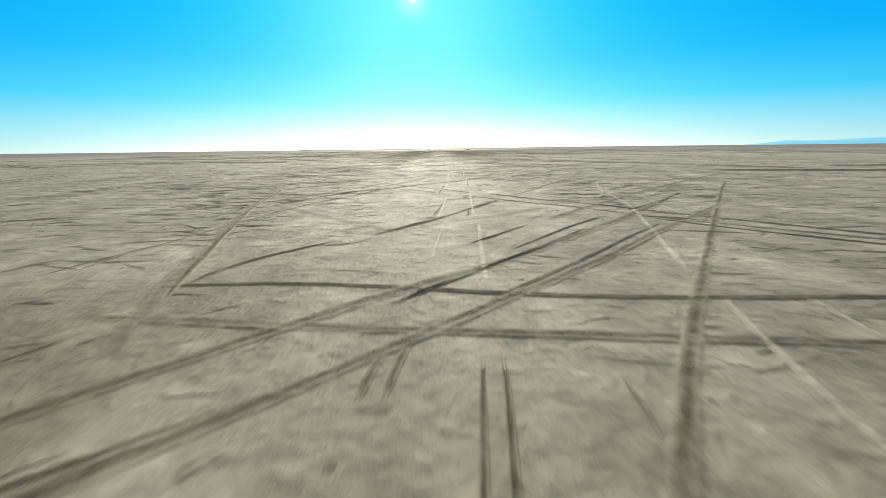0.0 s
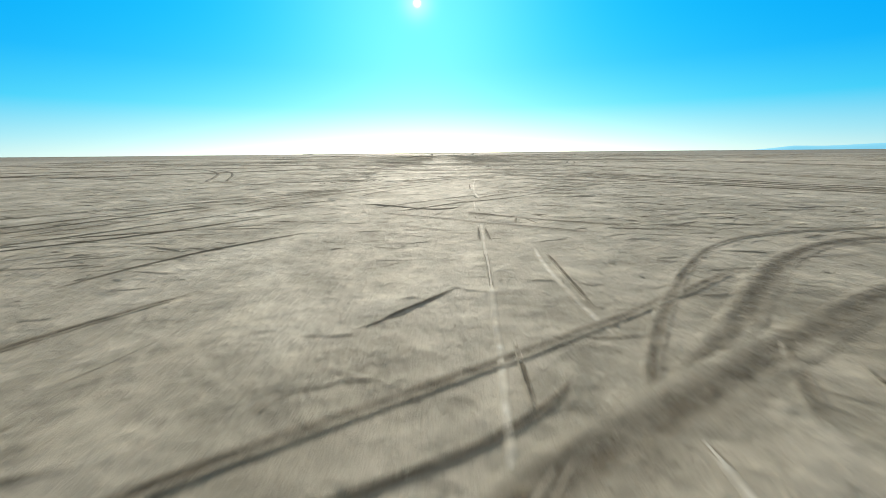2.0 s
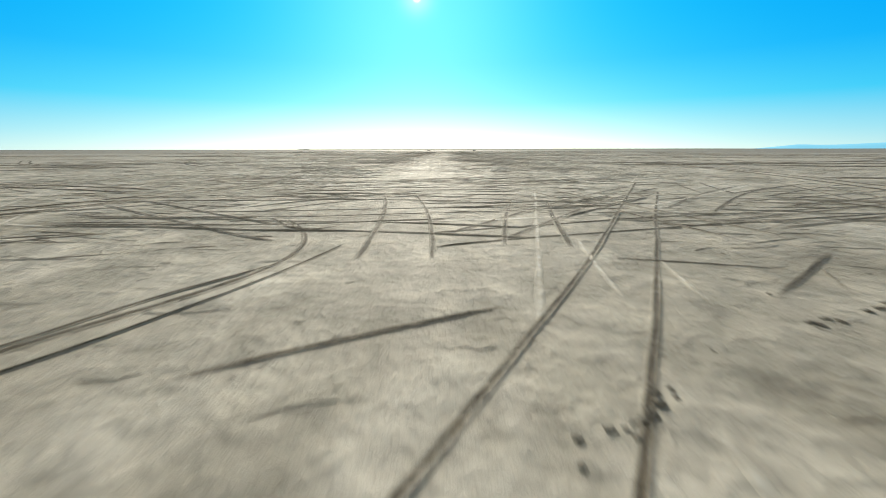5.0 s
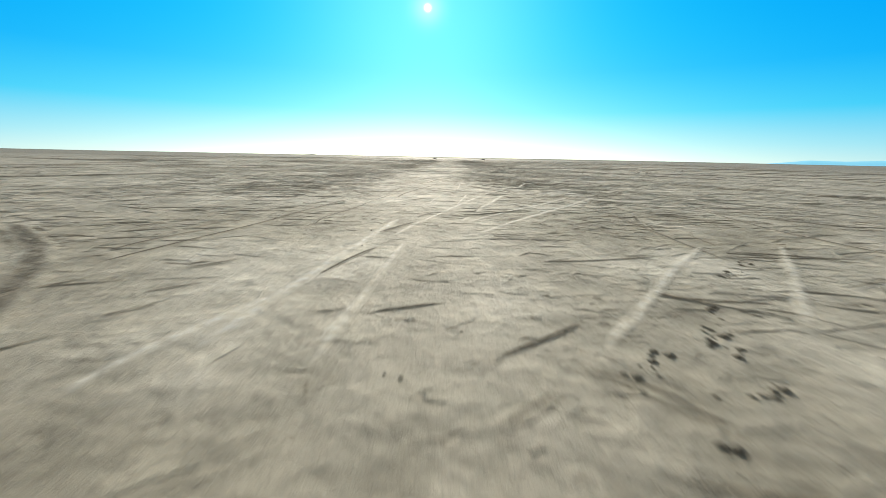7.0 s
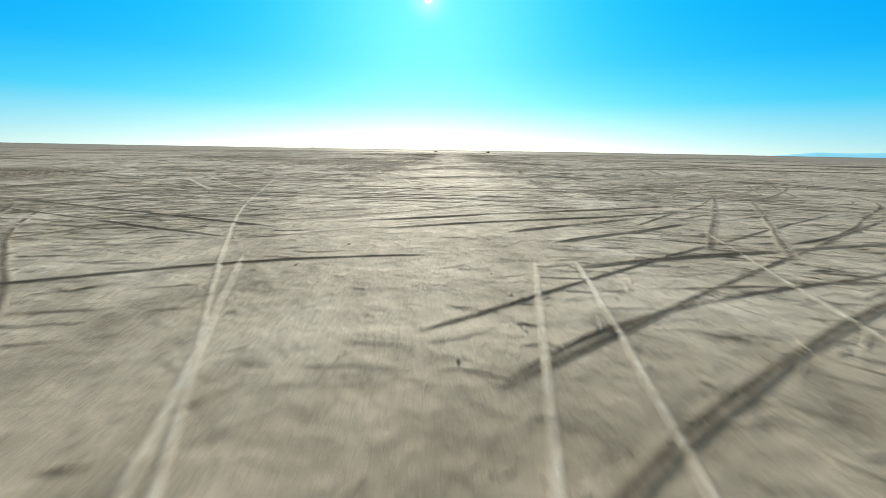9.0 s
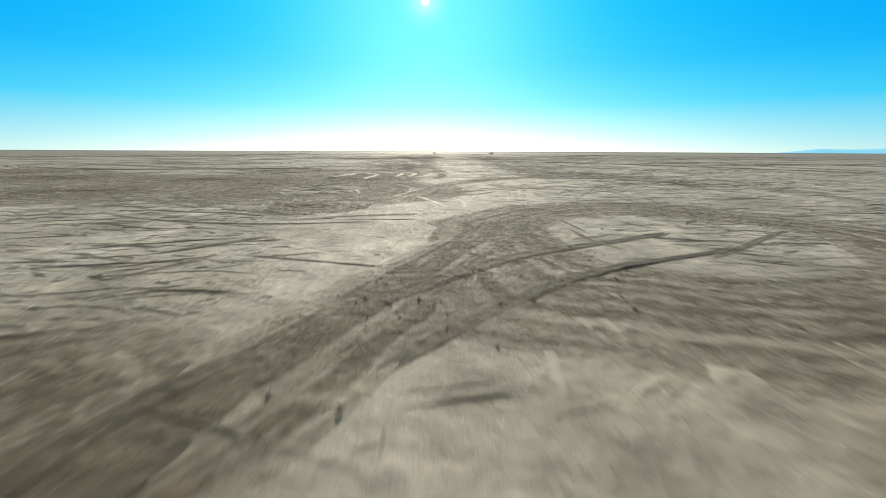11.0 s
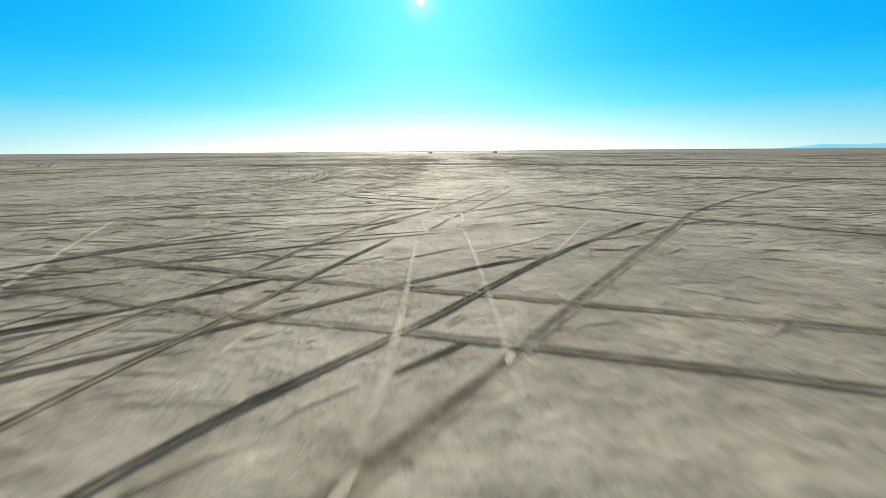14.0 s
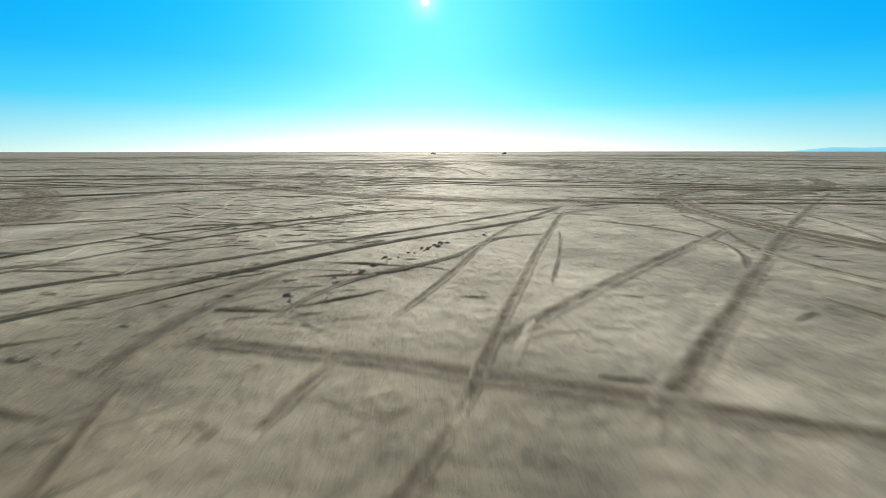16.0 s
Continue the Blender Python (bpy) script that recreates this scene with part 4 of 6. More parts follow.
mark("d", (1.53, 159.71, 38.7, 2.9, (0.0359,)))
tyre_track("P", (3.06, 159.95, 55.5, 9.6, (-0.0089,)))
mark("C", (4.59, 160.20, 64.6, 7.4, (-0.0592, -0.0784,)))
mark("C", (5.04, 160.23, 112.6, 0.5, (0.0000,)))
mark("P", (-0.17, 160.23, 80.1, 2.0, (0.0895,)))
mark("d", (-6.68, 160.91, 21.3, 2.8, (0.2948, 0.9914, -1.4299,)))
tyre_track("P", (6.27, 160.92, 54.6, 8.4, (0.0026,)))
mark("m", (-3.45, 160.95, 50.9, 0.9, (0.0,)))
tyre_track("D", (-6.81, 161.22, 126.1, 14.0, (0.0385, 0.0277, 0.0520, 0.1458,)))
mark("d", (-0.08, 161.29, 28.7, 2.0, (-0.0593,)))
mark("d", (-3.71, 161.94, 43.0, 1.4, (0.0,)))
mark("d", (-1.15, 162.69, 77.7, 4.0, (-0.0258,)))
tyre_track("d", (-5.81, 163.32, 80.1, 19.2, (0.0049, 0.0042,)))
mark("m", (-3.94, 163.45, 43.5, 1.6, (0.1001,)))
mark("d", (-6.44, 164.51, 88.1, 4.3, (-0.0780,)))
tyre_track("m", (8.00, 164.66, 91.9, 18.1, (-0.0389, 0.0368, 0.0022,)))
mark("d", (2.76, 164.80, 6.4, 4.4, (0.0585,)))
tyre_track("P", (-0.22, 167.07, 83.3, 15.2, (-0.0491, 0.0110, -0.0284,)))
mark("m", (-0.92, 167.20, 71.4, 3.9, (-0.0122,)))
mark("F", (-2.68, 167.37, 71.7, 3.1, (-0.0694,)))
tyre_track("P", (1.95, 167.54, 60.4, 17.2, (-0.0015, -0.0021,)))
tyre_track("d", (-2.70, 168.48, 113.3, 14.3, (-0.2546, 0.0348, -0.0075, -0.1450,)))
mark("m", (7.94, 168.84, 66.7, 2.9, (0.0730,)))
mark("P", (0.43, 169.74, 86.7, 1.6, (-0.0007,)))
tyre_track("m", (17.21, 169.94, 117.7, 17.0, (0.1303, -0.0774, 0.1219, -0.0635,)))
mark("D", (2.74, 170.21, 48.1, 3.0, (0.0459,)))
mark("d", (1.59, 170.36, 69.9, 0.3, (0.0000,)))
mark("F", (-1.70, 170.51, 28.6, 0.4, (0.0000,)))
mark("P", (1.81, 170.69, 72.2, 1.6, (0.0297,)))
tyre_track("P", (2.10, 170.72, 59.3, 13.3, (-0.0024,)))
mark("d", (1.72, 170.88, 134.2, 0.7, (0.0000,)))
mark("D", (0.08, 170.98, 79.6, 2.8, (-0.1311,)))
mark("m", (8.38, 171.11, 67.0, 2.9, (0.0602,)))
mark("F", (-2.71, 171.16, 49.7, 1.0, (-0.5233,)))
mark("m", (-0.41, 171.30, 66.8, 0.5, (0.0000,)))
tyre_track("m", (-17.36, 172.30, 39.4, 19.0, (0.2509, -0.1168, -0.0585, 0.5095,)))
mark("m", (-2.15, 172.32, 53.3, 1.2, (-0.3157,)))
mark("d", (2.58, 172.38, 210.0, 1.8, (-0.8266, -1.7009, -1.4474, -0.5315, 0.0000,)))
mark("d", (2.34, 172.96, 77.3, 3.6, (0.0,)))
tyre_track("P", (2.46, 172.97, 77.0, 9.7, (-0.0050,)))
mark("m", (1.41, 173.36, 295.0, 4.9, (0.8417, 1.2310, 0.1296, 0.2307, -0.3927, 0.5701,)))
tyre_track("m", (20.89, 173.84, 120.2, 16.1, (0.0241, -0.0160, -0.0203,)))
mark("d", (1.50, 174.22, 24.7, 2.3, (-0.0237,)))
mark("p", (1.77, 175.80, 83.3, 7.2, (0.0000,)))
mark("m", (9.13, 176.09, 92.0, 7.4, (0.0108,)))
mark("p", (0.43, 176.14, 87.7, 5.3, (-0.0302,)))
mark("d", (-1.32, 177.08, 45.7, 3.4, (0.0733,)))
tyre_track("m", (-10.01, 177.11, 64.5, 17.0, (0.0067, -0.0072, 0.0525, -0.4022,)))
mark("d", (2.79, 177.26, 175.9, 1.7, (0.0,)))
mark("m", (-23.69, 178.09, 37.8, 8.4, (0.0000,)))
tyre_track("m", (-1.46, 178.66, 91.6, 12.2, (-0.0501, 0.0229,)))
mark("F", (-0.15, 181.33, 132.1, 1.1, (-0.3193,)))
tyre_track("D", (3.78, 181.51, 144.0, 16.9, (0.1467, 0.0651, -0.0175, 0.0276,)))
mark("F", (0.22, 181.68, 129.5, 0.9, (-0.0671,)))
mark("P", (0.22, 181.68, 83.4, 1.1, (-0.2651,)))
mark("P", (3.56, 182.09, 76.5, 1.8, (0.0481,)))
tyre_track("m", (17.30, 182.28, 114.8, 15.3, (0.0920, -0.0595, 0.1253, 0.0672,)))
mark("d", (-2.45, 182.43, 88.7, 8.1, (-0.0454, 0.0263,)))
tyre_track("D", (4.68, 182.73, 119.1, 6.8, (0.3213, -0.1553, 0.3281,)))
mark("d", (0.60, 182.89, 58.3, 0.5, (0.0000,)))
mark("p", (5.16, 182.91, 73.1, 4.9, (0.3356, -0.3728,)))
tyre_track("D", (2.61, 182.94, 151.9, 4.8, (-0.2688, 0.2041,)))
tyre_track("m", (18.62, 183.22, 142.8, 16.6, (-0.0745, 0.0484, -0.1159, 0.4395,)))
tyre_track("m", (-16.81, 183.65, 27.4, 17.3, (-0.0093, 0.0003, 0.0697, 0.0277,)))
tyre_track("m", (6.07, 183.66, 145.0, 7.8, (-0.3439, 0.0505, -0.0907,)))
mark("d", (5.73, 183.97, 94.8, 7.5, (0.0870, 0.1749, -0.6474,)))
mark("P", (4.52, 184.18, 139.9, 2.9, (-0.2618,)))
tyre_track("m", (-15.42, 184.39, 42.7, 14.9, (0.0991, -0.1827, 0.3552, -0.5641,)))
tyre_track("m", (-19.08, 185.43, 34.3, 16.4, (-0.0214, 0.0461,)))
mark("d", (-4.58, 185.58, 4.7, 1.8, (0.8051, 0.4418,)))
mark("D", (-0.86, 186.23, 140.1, 2.6, (0.1207,)))
mark("p", (1.83, 186.55, 82.3, 6.5, (0.0209,)))
mark("d", (8.05, 187.17, 140.5, 7.3, (0.1622, -0.3475, 0.6119,)))
mark("m", (10.58, 188.80, 129.8, 9.0, (0.1029, -0.0145,)))
mark("m", (10.60, 189.55, 125.2, 9.7, (-0.1308, 0.0729,)))
tyre_track("m", (-11.59, 189.78, 63.2, 12.0, (-0.0215, 0.0403,)))
tyre_track("m", (-12.05, 189.85, 52.0, 15.6, (-0.0097, 0.0073, 0.0017,)))
tyre_track("m", (13.23, 189.96, 137.3, 17.7, (0.0016, -0.0018, 0.0068, -0.0263, 0.0485,)))
mark("P", (6.97, 190.22, 74.8, 6.5, (0.0002,)))
tyre_track("m", (-1.37, 190.53, 78.5, 8.8, (0.0051,)))
tyre_track("m", (0.10, 190.58, 83.5, 5.6, (-0.0019,)))
tyre_track("D", (-3.11, 190.64, 71.8, 4.7, (0.0101, -0.2050,)))
mark("m", (2.78, 190.71, 107.3, 4.5, (0.0223,)))
mark("m", (2.83, 190.78, 112.3, 3.1, (0.0091,)))
tyre_track("D", (-12.81, 190.78, 41.6, 14.8, (-0.0770, 0.0652, 0.0078,)))
mark("P", (3.58, 190.92, 121.0, 3.1, (-0.0337,)))
mark("m", (5.26, 191.29, 98.9, 2.0, (0.0100,)))
mark("P", (6.13, 191.46, 74.7, 2.4, (0.0004,)))
tyre_track("D", (4.98, 191.48, 143.9, 4.0, (-0.1182,)))
tyre_track("D", (5.36, 191.55, 99.4, 7.6, (0.2580, -0.1941,)))
tyre_track("m", (-13.55, 191.73, 64.8, 15.6, (-0.0262, 0.0209, -0.0902, -0.0952,)))
mark("F", (1.39, 191.74, 37.9, 6.0, (-0.0345,)))
tyre_track("m", (-14.10, 191.76, 45.4, 15.1, (0.0786, -0.0501, 0.0987, -0.4912,)))
tyre_track("D", (7.06, 193.03, 123.5, 9.3, (0.0763, -0.0497,)))
mark("D", (-1.77, 193.05, 40.0, 3.3, (-0.0701,)))
mark("m", (-8.01, 193.11, 134.5, 7.8, (-0.0155,)))
mark("d", (-0.62, 193.18, 69.3, 0.6, (0.0000,)))
mark("P", (0.55, 193.28, 82.4, 1.6, (0.0789,)))
mark("F", (1.12, 193.48, 31.6, 0.4, (0.0000,)))
mark("F", (1.12, 193.48, 101.7, 1.0, (0.1887,)))
mark("P", (3.55, 193.69, 84.2, 0.8, (0.0000,)))
mark("D", (1.63, 193.81, 49.3, 0.6, (0.0000,)))
mark("W", (-0.62, 193.96, 26.4, 0.6, (0.0000,)))
mark("p", (2.73, 194.02, 118.9, 0.3, (0.0000,)))
mark("P", (1.83, 194.19, 99.2, 0.9, (0.0,)))
tyre_track("p", (-0.72, 194.23, 88.4, 17.6, (-0.0480, 0.0105, -0.0006,)))
mark("P", (0.20, 194.29, 82.1, 2.9, (-0.0341,)))
tyre_track("F", (2.39, 194.39, 33.2, 11.3, (-0.0331, 0.0035,)))
mark("W", (2.44, 194.42, 33.4, 1.8, (-0.0495,)))
mark("P", (2.57, 194.74, 111.0, 0.8, (-0.2309,)))
tyre_track("D", (0.92, 194.86, 36.5, 20.6, (-0.0307, -0.0055, 0.0083,)))
mark("D", (-3.94, 194.98, 22.0, 3.5, (-0.0004,)))
mark("p", (0.21, 195.26, 104.5, 5.1, (0.0159,)))
mark("m", (-1.30, 195.31, 27.6, 0.4, (0.0000,)))
mark("m", (1.42, 195.49, 99.8, 2.0, (0.1503,)))
mark("P", (1.32, 195.82, 107.7, 1.3, (-0.3620,)))
mark("m", (0.73, 195.96, 190.9, 0.8, (-1.0419,)))
mark("m", (-3.57, 196.01, 53.9, 3.6, (-0.1202,)))
tyre_track("m", (1.84, 196.02, 113.6, 8.3, (0.0126, 0.1058,)))
mark("m", (-4.40, 196.11, 49.1, 2.0, (-0.6302, 0.4112,)))
tyre_track("m", (-9.05, 196.31, 131.5, 12.0, (-0.0181,)))
tyre_track("m", (19.93, 196.92, 136.2, 18.9, (0.1947, -0.1226, 0.1705, -0.3412, 0.7427, -0.0669, 0.1597,)))
mark("p", (7.09, 197.20, 77.3, 1.1, (0.0000,)))
tyre_track("D", (-0.47, 197.57, 122.5, 27.3, (0.0579, -0.0001, -0.0066, 0.0278,)))
tyre_track("p", (0.91, 197.72, 80.4, 14.2, (0.0021, 0.0048,)))
tyre_track("m", (1.72, 197.76, 11.1, 21.0, (0.0901, -0.0237, 0.0198, -0.0420,)))
tyre_track("p", (0.53, 198.01, 100.5, 40.7, (0.0493, 0.0008, -0.0143, 0.0028, -0.0006,)))
mark("p", (-3.52, 198.02, 133.3, 4.8, (0.0092,)))
tyre_track("D", (0.61, 198.02, 110.2, 27.3, (0.1308, -0.0308, -0.0007, 0.0008,)))
mark("p", (-5.96, 198.18, 138.6, 2.7, (0.0000,)))
tyre_track("m", (-20.33, 198.77, 23.2, 14.7, (-0.0180, 0.0114, 0.0708,)))
mark("p", (5.00, 198.80, 71.1, 1.8, (0.0000,)))
mark("p", (7.69, 198.85, 98.5, 0.6, (0.0000,)))
mark("d", (-2.08, 199.07, 42.6, 4.3, (0.0544,)))
tyre_track("m", (1.94, 199.09, 54.8, 31.0, (-0.0920, 0.0348, -0.1016, -0.0545, 0.0442, -0.0941,)))
mark("p", (3.76, 199.10, 72.6, 7.7, (0.0080,)))
tyre_track("m", (3.24, 199.71, 17.4, 22.6, (0.0745, -0.0388, 0.0145, -0.0258,)))
tyre_track("m", (-2.14, 200.07, 134.9, 24.4, (-0.0036, -0.0072, 0.0181,)))
mark("d", (-22.13, 200.64, 25.1, 16.1, (-0.0585, 0.0426, -0.0398,)))
tyre_track("m", (-0.56, 200.86, 139.9, 22.6, (-0.1135, 0.0637, -0.0419, -0.0304,)))
mark("d", (1.56, 201.07, 35.7, 6.4, (0.0154,)))
mark("p", (-0.74, 201.46, 109.0, 10.7, (0.0021,)))
mark("p", (5.75, 201.52, 82.6, 1.6, (0.0,)))
tyre_track("m", (0.51, 201.58, 60.6, 14.9, (-0.1970, 0.0377, -0.0912, 0.1860,)))
tyre_track("m", (0.49, 203.81, 51.2, 16.0, (-0.1130, 0.0013, -0.0893, 0.0756,)))
mark("d", (0.39, 205.65, 57.5, 37.0, (-0.1741, 0.0097, -0.0285, 0.0156, -0.0107, 0.0221,)))
mark("d", (-12.07, 206.25, 5.3, 6.3, (-0.2136, 0.3075, 0.0325,)))
mark("d", (-15.21, 206.44, 355.8, 16.5, (0.1284, 0.0008, -0.0919,)))
mark("p", (5.41, 206.44, 73.9, 9.9, (0.0000,)))
mark("d", (9.56, 207.07, 21.9, 18.2, (-0.0912, 0.0176, -0.0200,)))
tyre_track("m", (2.07, 210.37, 21.8, 15.2, (-0.0106, -0.0166,)))
mark("d", (8.41, 213.21, 16.1, 74.7, (0.1213, -0.0271, 0.0987, -0.1339, 0.4090, -0.0393, 0.1574, -1.1058, 1.2734,)))
mark("d", (5.69, 215.39, 46.4, 20.3, (0.0163, -0.0157, 0.0448, -0.0075, -0.3739, 0.0461,)))
mark("F", (2.28, 249.22, 76.7, 6.3, (0.0000,)))
tyre_track("B", (-4.60, 249.32, 94.9, 5.2, (-0.0452, -0.2665,)))
tyre_track("B", (-4.61, 249.41, 72.6, 3.2, (0.0040,)))
tyre_track("m", (-15.22, 250.42, 25.5, 10.3, (-0.0225, 0.0351,)))
mark("F", (3.08, 251.07, 94.7, 5.0, (-0.0098,)))
mark("D", (-8.09, 251.98, 21.3, 2.9, (0.0000,)))
mark("m", (-3.19, 252.24, 14.1, 0.3, (0.0000,)))
mark("F", (1.02, 252.34, 74.6, 1.7, (0.1159,)))
mark("F", (-4.88, 252.47, 82.1, 1.0, (-0.5904,)))
mark("f", (-0.63, 252.56, 80.9, 1.9, (0.0890,)))
mark("D", (-0.17, 252.69, 40.5, 1.4, (-0.0594,)))
tyre_track("B", (-2.57, 253.05, 61.7, 11.6, (-0.0932, -0.0735, 0.0720,)))
mark("F", (0.55, 253.74, 103.8, 2.0, (-0.1491,)))
mark("F", (-4.41, 254.90, 44.4, 1.4, (0.0,)))
mark("D", (-2.85, 254.94, 55.3, 0.7, (0.0000,)))
tyre_track("B", (-2.96, 254.99, 64.2, 10.7, (-0.1410, 0.0502,)))
mark("d", (-4.49, 255.84, 177.3, 2.6, (0.0206,)))
mark("m", (-8.37, 255.87, 29.1, 3.7, (0.5241, -0.2703,)))
mark("m", (1.98, 256.64, 31.8, 1.1, (0.0,)))
mark("m", (-8.66, 257.86, 40.9, 4.2, (0.1004,)))
mark("m", (3.57, 258.05, 41.1, 6.6, (-0.0109,)))
mark("m", (2.87, 258.78, 134.9, 3.9, (-0.4185, 0.0174,)))
mark("d", (2.37, 260.67, 100.2, 4.2, (-0.0399,)))
mark("m", (5.46, 261.62, 91.4, 2.7, (0.0,)))
tyre_track("D", (-7.86, 262.99, 19.5, 6.5, (0.1495, -0.2096, 0.6326,)))
tyre_track("m", (-3.45, 263.26, 192.3, 12.0, (0.0188, -0.1366, -0.0192,)))
mark("P", (-2.81, 264.25, 83.0, 0.8, (0.1278,)))
mark("m", (0.16, 264.31, 35.6, 1.9, (0.0676,)))
mark("m", (-8.28, 264.49, 179.4, 7.0, (-0.0381, -0.1997,)))
mark("P", (-0.88, 264.88, 134.8, 0.8, (0.8899,)))
mark("P", (-1.69, 265.53, 167.1, 1.9, (-0.1185,)))
tyre_track("P", (-1.53, 265.70, 106.1, 5.6, (0.0116, 0.0445,)))
mark("P", (-2.74, 265.98, 31.2, 2.9, (1.3055, 0.6677, 0.8788, 0.4533, -0.1376,)))
mark("P", (-1.26, 266.01, 74.8, 5.1, (0.1772, 0.0908,)))
tyre_track("D", (2.28, 266.79, 60.6, 8.9, (-0.0062,)))
mark("p", (2.43, 266.81, 62.5, 6.6, (-0.0092,)))
tyre_track("D", (-4.24, 267.65, 86.2, 9.3, (-0.0122,)))
tyre_track("D", (-3.53, 267.66, 92.5, 9.2, (-0.0564, -0.0221,)))
mark("f", (-3.22, 268.24, 39.4, 3.0, (0.1289,)))
mark("p", (-0.96, 268.32, 60.5, 2.7, (-0.0959,)))
mark("p", (-0.91, 268.32, 81.2, 6.0, (0.0000,)))
mark("f", (-4.80, 269.40, 71.4, 7.3, (0.0539, 0.0842, 0.1868,)))
mark("f", (1.62, 269.52, 80.8, 6.8, (-0.0010,)))
tyre_track("f", (-9.02, 269.78, 130.5, 11.8, (0.0279, -0.1523, -0.0975, -0.3180, -0.1287, -0.1859, -0.8376,)))
mark("m", (-2.90, 271.64, 1.3, 5.5, (0.0202, 0.3744, 0.2012, -0.4649,)))
mark("m", (-2.91, 271.66, 44.4, 5.6, (-0.0218,)))
tyre_track("D", (3.97, 272.22, 60.2, 9.4, (-0.0655, -0.0756,)))
mark("p", (-6.64, 272.31, 104.0, 3.8, (0.0497,)))
mark("f", (-4.21, 272.40, 73.2, 5.0, (0.0765, -0.1050,)))
mark("m", (7.65, 272.48, 83.6, 4.9, (-0.0162,)))
tyre_track("f", (1.83, 273.40, 66.0, 12.3, (0.0160,)))
mark("p", (-1.53, 273.63, 69.6, 2.9, (-0.1570,)))
mark("m", (2.77, 273.63, 131.1, 5.2, (0.0461, 0.0212,)))
tyre_track("m", (6.35, 273.91, 68.6, 10.6, (-0.0316, -0.0137, -0.1049, -0.0039, -1.0256, 1.0666,)))
mark("p", (-0.97, 274.27, 83.4, 1.6, (0.0000,)))
tyre_track("f", (-12.04, 274.29, 39.3, 9.9, (0.3441, -0.2734, 0.4225, -0.9898, -0.2378, -0.0991, -0.6374,)))
tyre_track("m", (4.14, 275.01, 140.9, 7.2, (0.0966, -0.4038, 1.3202,)))
tyre_track("f", (-4.03, 275.25, 78.9, 14.0, (0.5314, 0.0356, 0.4831, -0.0508, -0.0041, 0.0088, -0.0233,)))
tyre_track("W", (0.57, 275.57, 45.2, 13.4, (0.0091,)))
mark("f", (0.14, 275.89, 76.8, 5.5, (-0.0102,)))
mark("f", (-0.69, 276.05, 78.5, 3.0, (0.0098,)))
mark("m", (1.95, 276.74, 112.5, 4.3, (-0.0174,)))
mark("f", (-0.88, 277.27, 62.6, 2.4, (0.1593,)))
mark("f", (-3.89, 277.96, 96.6, 3.3, (0.6463, -0.1677,)))
mark("p", (2.11, 278.48, 85.6, 4.0, (-0.0926,)))
mark("m", (9.90, 280.06, 47.1, 4.1, (0.0010,)))
mark("D", (-1.87, 280.30, 153.9, 1.7, (-0.4332,)))
mark("m", (12.29, 280.78, 30.6, 4.8, (-0.0223, 0.1729, -1.0132, -0.6284, 1.2782,)))
mark("f", (4.11, 283.34, 78.5, 3.2, (0.0023,)))
tyre_track("f", (-0.91, 283.50, 82.8, 13.4, (0.0728, -0.0129,)))
tyre_track("Q", (-8.95, 284.30, 86.7, 13.7, (0.0294, -0.0320, 0.1888, 0.0526, 0.4436,)))
mark("p", (-0.97, 284.57, 99.5, 2.4, (0.0041,)))
mark("p", (0.44, 285.06, 89.0, 2.9, (0.0002,)))
tyre_track("D", (3.75, 285.20, 17.3, 11.3, (0.0044,)))
mark("d", (-10.09, 286.10, 333.7, 3.6, (0.1271, 0.6627,)))
tyre_track("D", (-3.57, 286.29, 2.8, 7.1, (-0.0019,)))
mark("D", (-3.07, 286.61, 78.5, 0.8, (0.0000,)))
mark("d", (-0.73, 286.77, 96.5, 2.6, (0.0069,)))
mark("D", (-2.07, 286.83, 26.9, 1.0, (0.3088,)))
tyre_track("Q", (-12.17, 286.97, 85.2, 14.5, (-0.0912, 0.0672, -0.1138, 0.5920, 0.5892, -0.2088, 0.1549, -0.3585,)))
mark("d", (0.70, 287.02, 129.5, 1.0, (-0.7328,)))
mark("d", (0.47, 287.50, 91.0, 0.9, (0.0000,)))
tyre_track("D", (11.35, 287.69, 178.1, 16.8, (0.0041, 0.0018,)))
mark("Q", (-5.19, 287.94, 14.9, 2.6, (0.9785, -0.3753,)))
tyre_track("Q", (-4.38, 288.14, 75.9, 6.4, (0.0059, 0.1576,)))
mark("d", (0.39, 288.41, 104.8, 1.2, (0.0,)))
mark("m", (0.86, 288.41, 6.6, 0.3, (0.0000,)))
mark("p", (1.92, 288.58, 78.6, 1.5, (0.0000,)))
tyre_track("D", (0.28, 288.72, 40.2, 29.3, (0.0024, -0.0074, 0.0111,)))
tyre_track("D", (-2.34, 288.73, 41.2, 25.8, (0.0013, -0.0137, 0.0159, -0.0133,)))
tyre_track("Q", (-5.67, 288.81, 74.1, 9.5, (0.0761, 0.1062, 0.1957, 0.2129,)))
tyre_track("Q", (-6.77, 288.89, 83.4, 9.1, (-0.0490, 0.1314, 0.1209, 0.3620, 0.1892,)))
mark("d", (0.05, 290.09, 97.4, 2.5, (0.0843,)))
mark("f", (-1.29, 293.40, 100.3, 4.0, (0.0091,)))
mark("d", (1.18, 294.05, 112.2, 3.5, (-0.3834, 0.7799, -0.2053,)))
tyre_track("D", (-1.22, 294.07, 159.4, 5.7, (-0.8988, -0.0199, -0.0422, -0.1393,)))
tyre_track("f", (-2.51, 294.71, 100.6, 5.9, (-0.0065,)))
tyre_track("D", (-2.25, 295.73, 35.3, 7.7, (-0.0049,)))
mark("p", (0.73, 296.06, 87.7, 2.4, (-0.0005,)))
